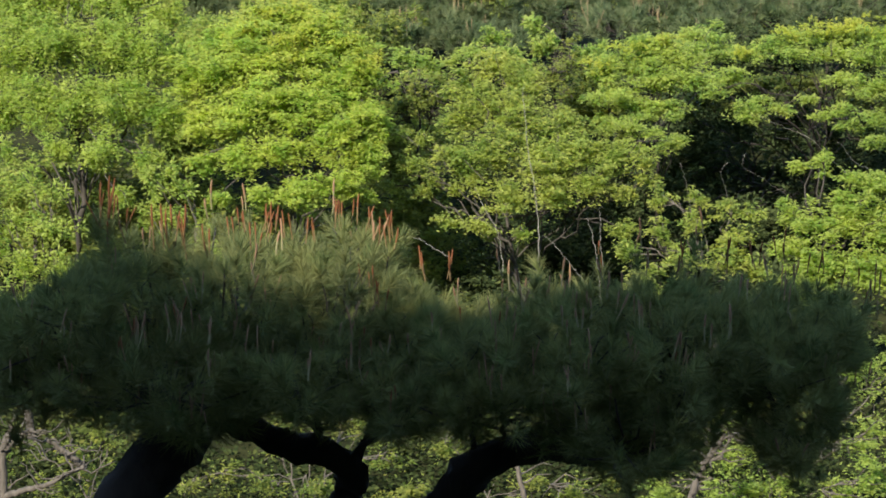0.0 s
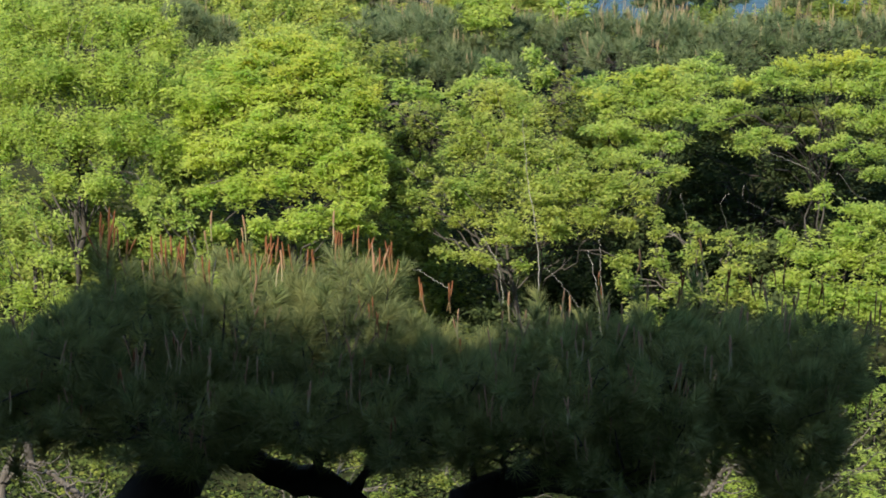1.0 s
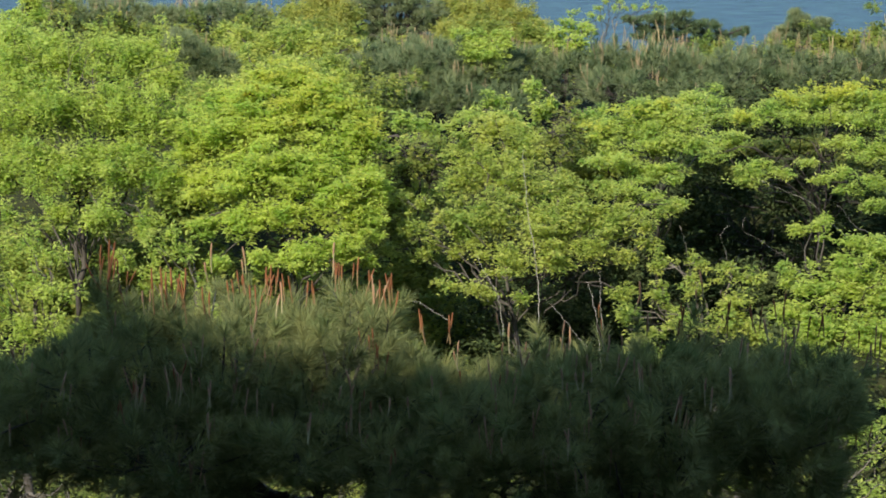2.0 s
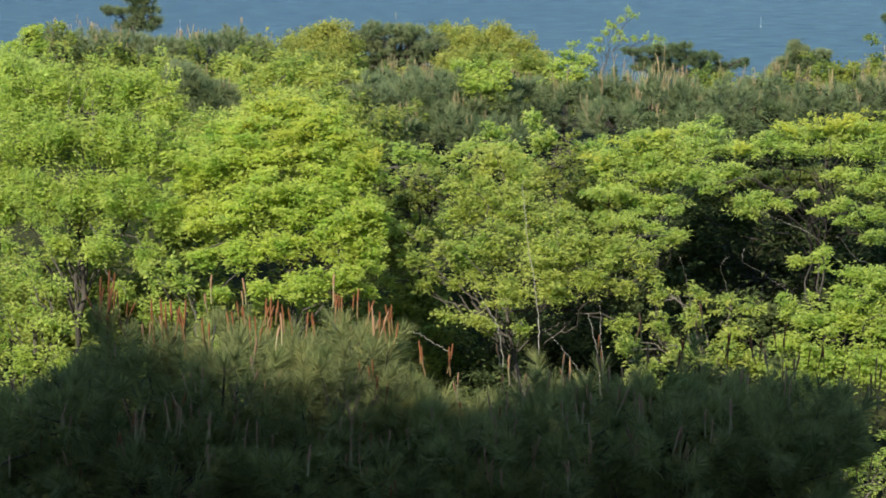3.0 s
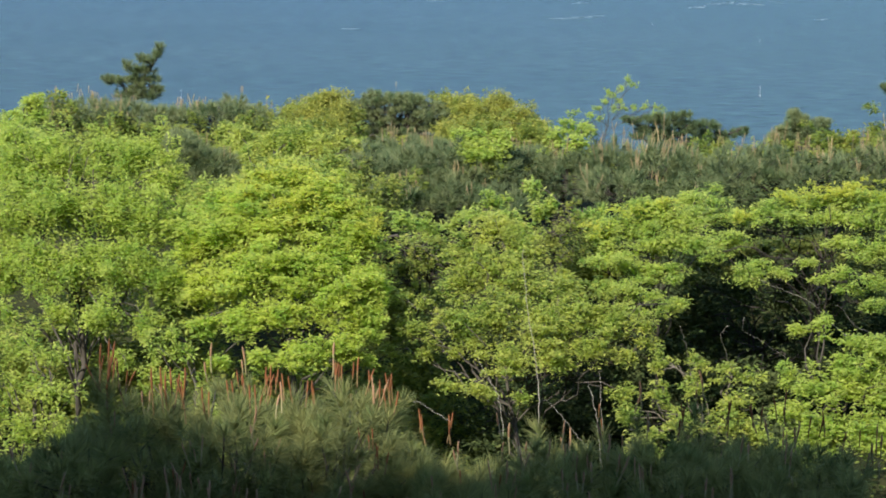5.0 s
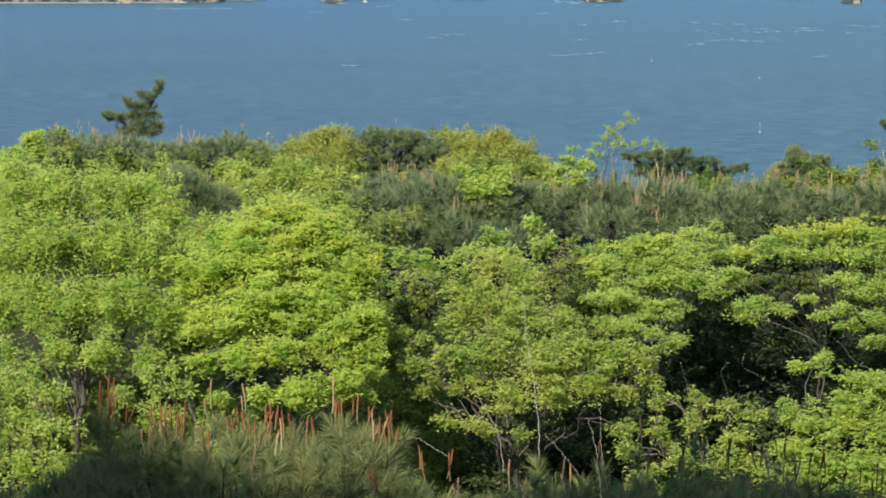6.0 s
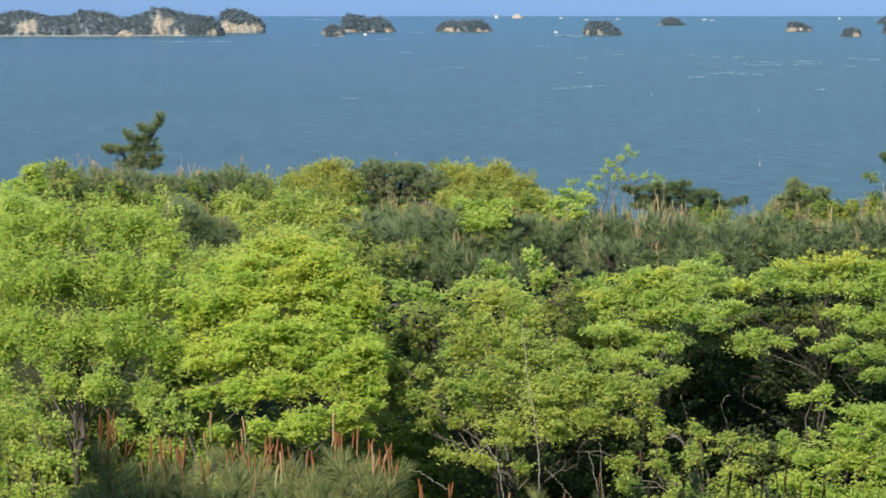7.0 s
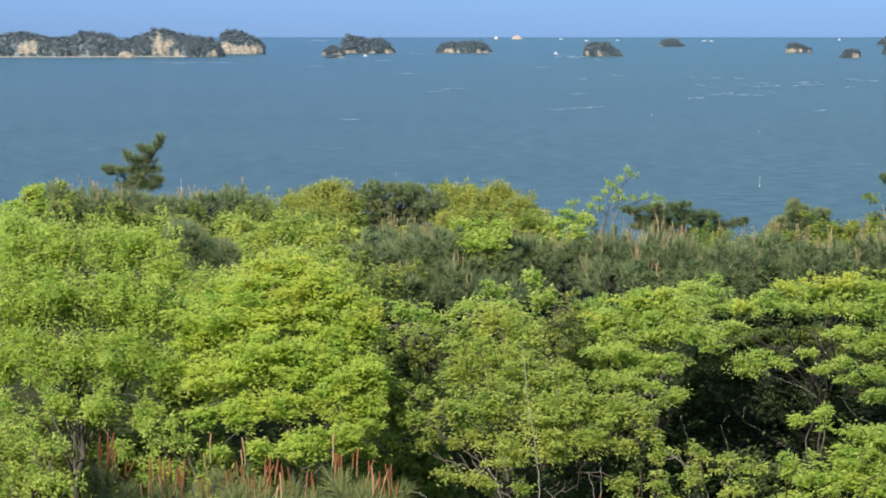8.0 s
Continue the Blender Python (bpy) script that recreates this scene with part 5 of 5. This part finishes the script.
        mid = np.stack([ax + (bx - ax) * q - x0, ay + (by - ay) * q + 8 * np.sin(q * 9) - y0, 0 * q], -1)
        v = np.concatenate([mid + np.stack([0 * q, -w, 0 * q - 0.3], -1), mid + np.stack([0 * q, w, 0 * q + 0.8], -1)])
        i = np.arange(n - 1)
        tri_object("beach", v, np.concatenate([np.stack([i, i + 1, i + n + 1], -1), np.stack([i, i + n + 1, i + n], -1)]), SAND, thing)
    return thing


island("long wooded island with pale cliffs and a narrow beach", [
    ((-341, 2394), [(-221, 0.0), (-178, 16), (-124, 19), (-81, 20), (-65, 25), (-48, 23), (-32, 19), (-11, 20), (-2.7, 25), (19, 23), (40, 17), (60, 23), (66, 27), (80, 27), (86, 24), (108, 20), (121, 19), (130, 12), (134, 0.0)], [(-55, 5.4, 2.7, 13), (-47, 4.8, 3.2, 15), (72, 4.3, 2.7, 20), (79, 3.2, 1.6, 16), (84, 2.7, 9.7, 17), (90, 2.7, 1.1, 6.5), (123, 3.8, 1.1, 7.5)]),
    ((-292, 2323), [(-9.4, 0.0), (-6.8, 5.2), (-1.6, 7.3), (5.7, 5.2), (8.9, 0.0)], [(-0.5, 9.4, 0.0, 7.8)]),
    ((-204, 2572), [(-25, 0.0), (-23, 21), (-17, 25), (-4.0, 25), (7.5, 21), (17, 16), (22, 9.8), (23, 0.0)], [(-16, 5.2, 0.0, 14), (-8.1, 6.4, 1.2, 9.3), (2.9, 5.2, 1.7, 9.8), (14, 6.9, 1.7, 9.8)])],
    ((-430.4, 2322.5), (-240.8, 2357.7), 3.2))
island("wooded islet with pale cliffs at the waterline", [
    ((-79, 2637), [(-28, 0.0), (-26, 17), (-21, 20), (-5.9, 18), (3.0, 14), (13, 17), (21, 12), (27, 5.3), (30, 0.0)], [(-23, 5.3, 0.0, 3.6), (-14, 4.2, 0.0, 3.0), (6.5, 1.8, 0.0, 3.0), (22, 4.7, 0.0, 4.7)])])
island("small rocky islet crowned with pines", [
    ((-109, 2490), [(-13, 0.0), (-9.0, 5.0), (0.0, 11), (7.8, 7.8), (13, 1.1), (14, 0.0)], [(-9.5, 2.8, 0.0, 3.9), (5.6, 4.5, 0.0, 2.2)]),
    ((-101, 2305), [(-7.8, 0.0), (-5.2, 2.1), (1.0, 3.1), (8.3, 2.6), (13, 0.0)], [(8.8, 4.1, 0.0, 2.6)])])
island("low wooded islet with pale cliffs", [
    ((23, 2660), [(-31, 0.0), (-25, 9.6), (-16, 13), (-7.8, 11), (1.2, 13), (17, 13), (24, 7.8), (27, 2.4), (32, 0.0)], [(-17, 6.0, 0.0, 4.2), (-7.8, 1.8, 0.0, 3.0), (14, 3.6, 0.0, 3.6), (23, 4.2, 0.0, 2.4)])])
island("steep wooded islet with pale cliffs", [
    ((154, 2431), [(-19, 0.0), (-17, 9.8), (-11, 14), (5.5, 14), (11, 8.2), (18, 4.4), (21, 0.0)], [(-15, 1.6, 0.0, 4.9), (-3.8, 2.2, 0.0, 4.9), (18, 2.7, 0.0, 3.8)])])
island("distant domed wooded islet", [
    ((298, 3311), [(-22, 0.0), (-13, 2.6), (-9.7, 8.2), (-1.5, 11), (8.9, 9.7), (15, 3.7), (22, 0.0)], [(-15, 3.0, 0.0, 1.9)])])
island("small flat wooded islet", [
    ((378, 2683), [(-14, 0.0), (-11, 10), (-3.0, 11), (6.0, 8.4), (13, 5.4), (15, 0.0)], [(-7.2, 5.4, 0.6, 4.8), (1.2, 3.0, 1.2, 4.2), (11, 3.0, 0.0, 3.6)])])
island("small rounded rocky islet", [
    ((375, 2323), [(-12, 0.0), (-7.3, 2.1), (-5.2, 7.3), (1.6, 8.9), (7.8, 7.3), (9.9, 0.0)], [(4.2, 4.2, 0.0, 4.2)])])
island("far low headland covered with trees", [
    ((619, 3458), [(-25, 0.0), (-20, 7.0), (-12, 13), (7.8, 14), (31, 7.8), (47, 0.0)], [])])
island("wooded islet at the edge of the bay", [
    ((457, 2551), [(-13, 0.0), (-10, 9.2), (-2.9, 11), (11, 8.0), (18, 0.0)], [(-6.9, 2.9, 0.0, 3.4)])])


# ---------------------------------------------------------------- boats, buoys, streaks on the water
def boat(label, at, length, cabin=0.45, high=1.0, mat=None):
    """A small vessel: pointed hull with a deck, and a cabin."""
    b = new("boat")
    tagged(b, label, "boat", "boats on the bay")
    b.location = (*at, 0)
    s = np.linspace(-0.5, 0.5, 9)
    wide = 0.16 * np.array([0.75, 0.9, 1, 1, 1, 0.95, 0.8, 0.5, 0.04])
    rise = 0.11 * high * (1 + np.array([0, 0, 0, 0, 0, 0.05, 0.15, 0.3, 0.5]))
    ring = [np.stack([s * length, sg * wide * length * k, z * length], -1) for sg, k, z in ((-1, 0.6, -0.04 + 0 * s), (-1, 1.0, rise), (1, 1.0, rise), (1, 0.6, -0.04 + 0 * s))]
    v = np.concatenate(ring)
    t = []
    for k in range(4):
        a, c = k * 9, ((k + 1) % 4) * 9
        for i in range(8):
            t += [(a + i, a + i + 1, c + i + 1), (a + i, c + i + 1, c + i)]
    t += [(0, 9, 18), (0, 18, 27), (8, 26, 17), (8, 35, 26)]
    tri_object("hull", v, t, mat or WHITE, b)
    bm = bmesh.new()
    for x, lx, z, lz in ((-0.08, cabin, 0.2 * high, 0.18 * high), (-0.02, cabin * 0.55, 0.33 * high, 0.10 * high)):
        bmesh.ops.create_cube(bm, size=1.0, matrix=Matrix.Translation((x * length, 0, z * length)) @ Matrix.Diagonal((lx * length, 0.2 * length, lz * length, 1)))
    bmesh.ops.bevel(bm, geom=bm.edges[:], offset=0.012 * length, segments=2, affect="EDGES")
    me = bpy.data.meshes.new("cabin")
    bm.to_mesh(me)
    bm.free()
    me.materials.append(mat or WHITE)
    c = new("cabin", me)
    c.parent = b
    return b


def streak(at, length, depth, name="foam_streak", label="pale foam streak on the water", tilt=0.0):
    """A ragged thin patch of foam lying on the water."""
    n = 26
    q = np.linspace(-0.5, 0.5, n)
    depth = depth * 2.0
    w = depth * np.clip(1 - (2 * q) ** 2, 0, 1) ** 0.5 * np.clip(0.55 + 0.4 * np.sin(q * 13 + at[0]) + 0.3 * np.sin(q * 31 + at[1]), 0.05, 1)
    y = tilt * q * length + depth * 0.25 * np.sin(q * 7 + at[1])
    v = np.concatenate([np.stack([q * length, y - w / 2, 0 * q], -1), np.stack([q * length, y + w / 2, 0 * q], -1), np.stack([q * length, y, 0 * q + 0.12], -1)])
    i = np.arange(n - 1)
    t = np.concatenate([np.stack([i, i + 1, i + 2 * n + 1], -1), np.stack([i, i + 2 * n + 1, i + 2 * n], -1), np.stack([i + 2 * n, i + 2 * n + 1, i + n + 1], -1), np.stack([i + 2 * n, i + n + 1, i + n], -1)])
    ob = tri_object(name, v, t, FOAM, smooth=True)
    ob.location = (*at, 0.02)
    return tagged(ob, label, "foam", "streaks on the bay")


boat("small white motorboat far out on the bay", (94.0, 4446.0), 8, 0.5, 1.9)
boat("broad buff ferry far out on the bay", (131.0, 4446.0), 19, 0.7, 1.0, BUFF)
boat("white motorboat running near an islet", (114.2, 2551.0), 4.5, 0.4, 1.6)
boat("small white fishing boat by the rocky islet", (-73.8, 2394.0), 4.5, 0.5, 1.3)
boat("distant white boat on the horizon", (661.2, 4205.7), 5, 0.5, 2.0)
boat("low white boat far out on the bay", (424.6, 4095.0), 9, 0.5, 0.5)
boat("low white boat far out on the bay", (430.9, 4041.8), 8, 0.5, 0.5)
boat("distant white launch beyond the islet", (233.0, 4095.0), 8, 0.5, 0.6)
boat("distant white launch near the horizon", (291.4, 4205.7), 7, 0.5, 0.6)
boat("distant white launch near the horizon", (208.0, 4446.0), 8, 0.5, 0.7)
streak((120.3, 2384.9), 28.9, 70, "wake", "white wake behind the motorboat")
streak((-210.0, 4205.7), 40, 120, "wake", "thin white wake far out")
streak((154.2, 1547.3), 4.2, 23.0, tilt=0.00)
streak((163.4, 1509.9), 7.0, 21.9, tilt=2.09)
streak((175.7, 1502.6), 6.7, 21.7, tilt=0.00)
streak((177.2, 1389.3), 9.3, 12.0, tilt=-3.98)
streak((163.9, 1330.1), 6.0, 17.0, tilt=-5.69)
streak((175.0, 1335.7), 13.5, 10.3, tilt=1.69)
streak((202.3, 1407.8), 15.2, 15.2, tilt=0.00)
streak((195.6, 1353.2), 21.8, 12.3, tilt=1.61)
streak((242.4, 1460.6), 16.1, 18.4, tilt=-1.69)
streak((210.8, 1307.7), 7.6, 11.5, tilt=1.43)
streak((137.9, 1347.2), 3.7, 10.5, tilt=-6.32)
streak((140.2, 1302.3), 4.4, 9.8, tilt=-4.94)
streak((114.1, 1128.5), 12.2, 13.5, tilt=3.34)
streak((128.1, 1179.4), 12.2, 8.0, tilt=2.20)
streak((136.2, 1192.8), 6.1, 12.3, tilt=2.99)
streak((141.8, 1170.4), 12.9, 13.2, tilt=-0.68)
streak((158.8, 1207.0), 0.7, 9.8, tilt=-66.47)
streak((57.9, 1004.7), 14.7, 6.3, tilt=1.32)
streak((135.0, 2200.5), 7.4, 27.9, tilt=0.00)
streak((109.3, 1578.5), 8.9, 14.3, tilt=0.00)
streak((82.8, 1488.3), 6.7, 12.8, tilt=0.00)
streak((64.3, 1188.2), 8.5, 8.1, tilt=1.07)
streak((146.2, 973.2), 6.4, 5.5, tilt=0.95)
streak((-32.6, 884.1), 6.8, 2.7, tilt=-0.33)
streak((4.6, 1275.5), 14.3, 7.5, tilt=0.21)
streak((-3.9, 1225.3), 8.3, 5.2, tilt=-0.14)
streak((-23.6, 1638.0), 9.6, 9.3, tilt=0.30)
streak((-50.6, 2161.2), 14.6, 13.0, tilt=0.13)
streak((47.8, 984.9), 13.3, 3.4, tilt=0.33)
streak((-204.5, 2047.5), 69.1, 19.4, tilt=-0.12)
streak((73.3, 1852.5), 12.5, 7.9, tilt=-0.13)
streak((-25.7, 2593.5), 17.5, 15.6, tilt=0.09)
streak((-95.6, 1897.7), 12.8, 8.3, tilt=0.31)


def buoy(at, high):
    """A slim channel marker: float, pole and topmark."""
    b = new("buoy")
    tagged(b, "slim pale channel marker standing in the water", "buoy", "channel markers")
    b.location = (*at, 0)
    v, t = tube([(0, 0, -0.3), (0, 0, 0.15), (0, 0, 0.35)], [0.09, 0.09, 0.03], 10)
    tri_object("float", v, t, WHITE, b, smooth=True)
    v, t = tube([(0, 0, 0.3), (0, 0, high * 0.8)], [0.018, 0.015], 6)
    tri_object("pole", v, t, WHITE, b, smooth=True)
    v, t = tube([(0, 0, high * 0.78), (0, 0, high * 0.8), (0, 0, high)], [0.02, 0.035, 0.03], 8)
    tri_object("topmark", v, t, WHITE, b, smooth=True)


buoy((66.6, 527.5), 2.2)
buoy((98.3, 782.0), 0.9)
buoy((-54.3, 520.4), 2.0)
buoy((76.4, 920.8), 1.1)
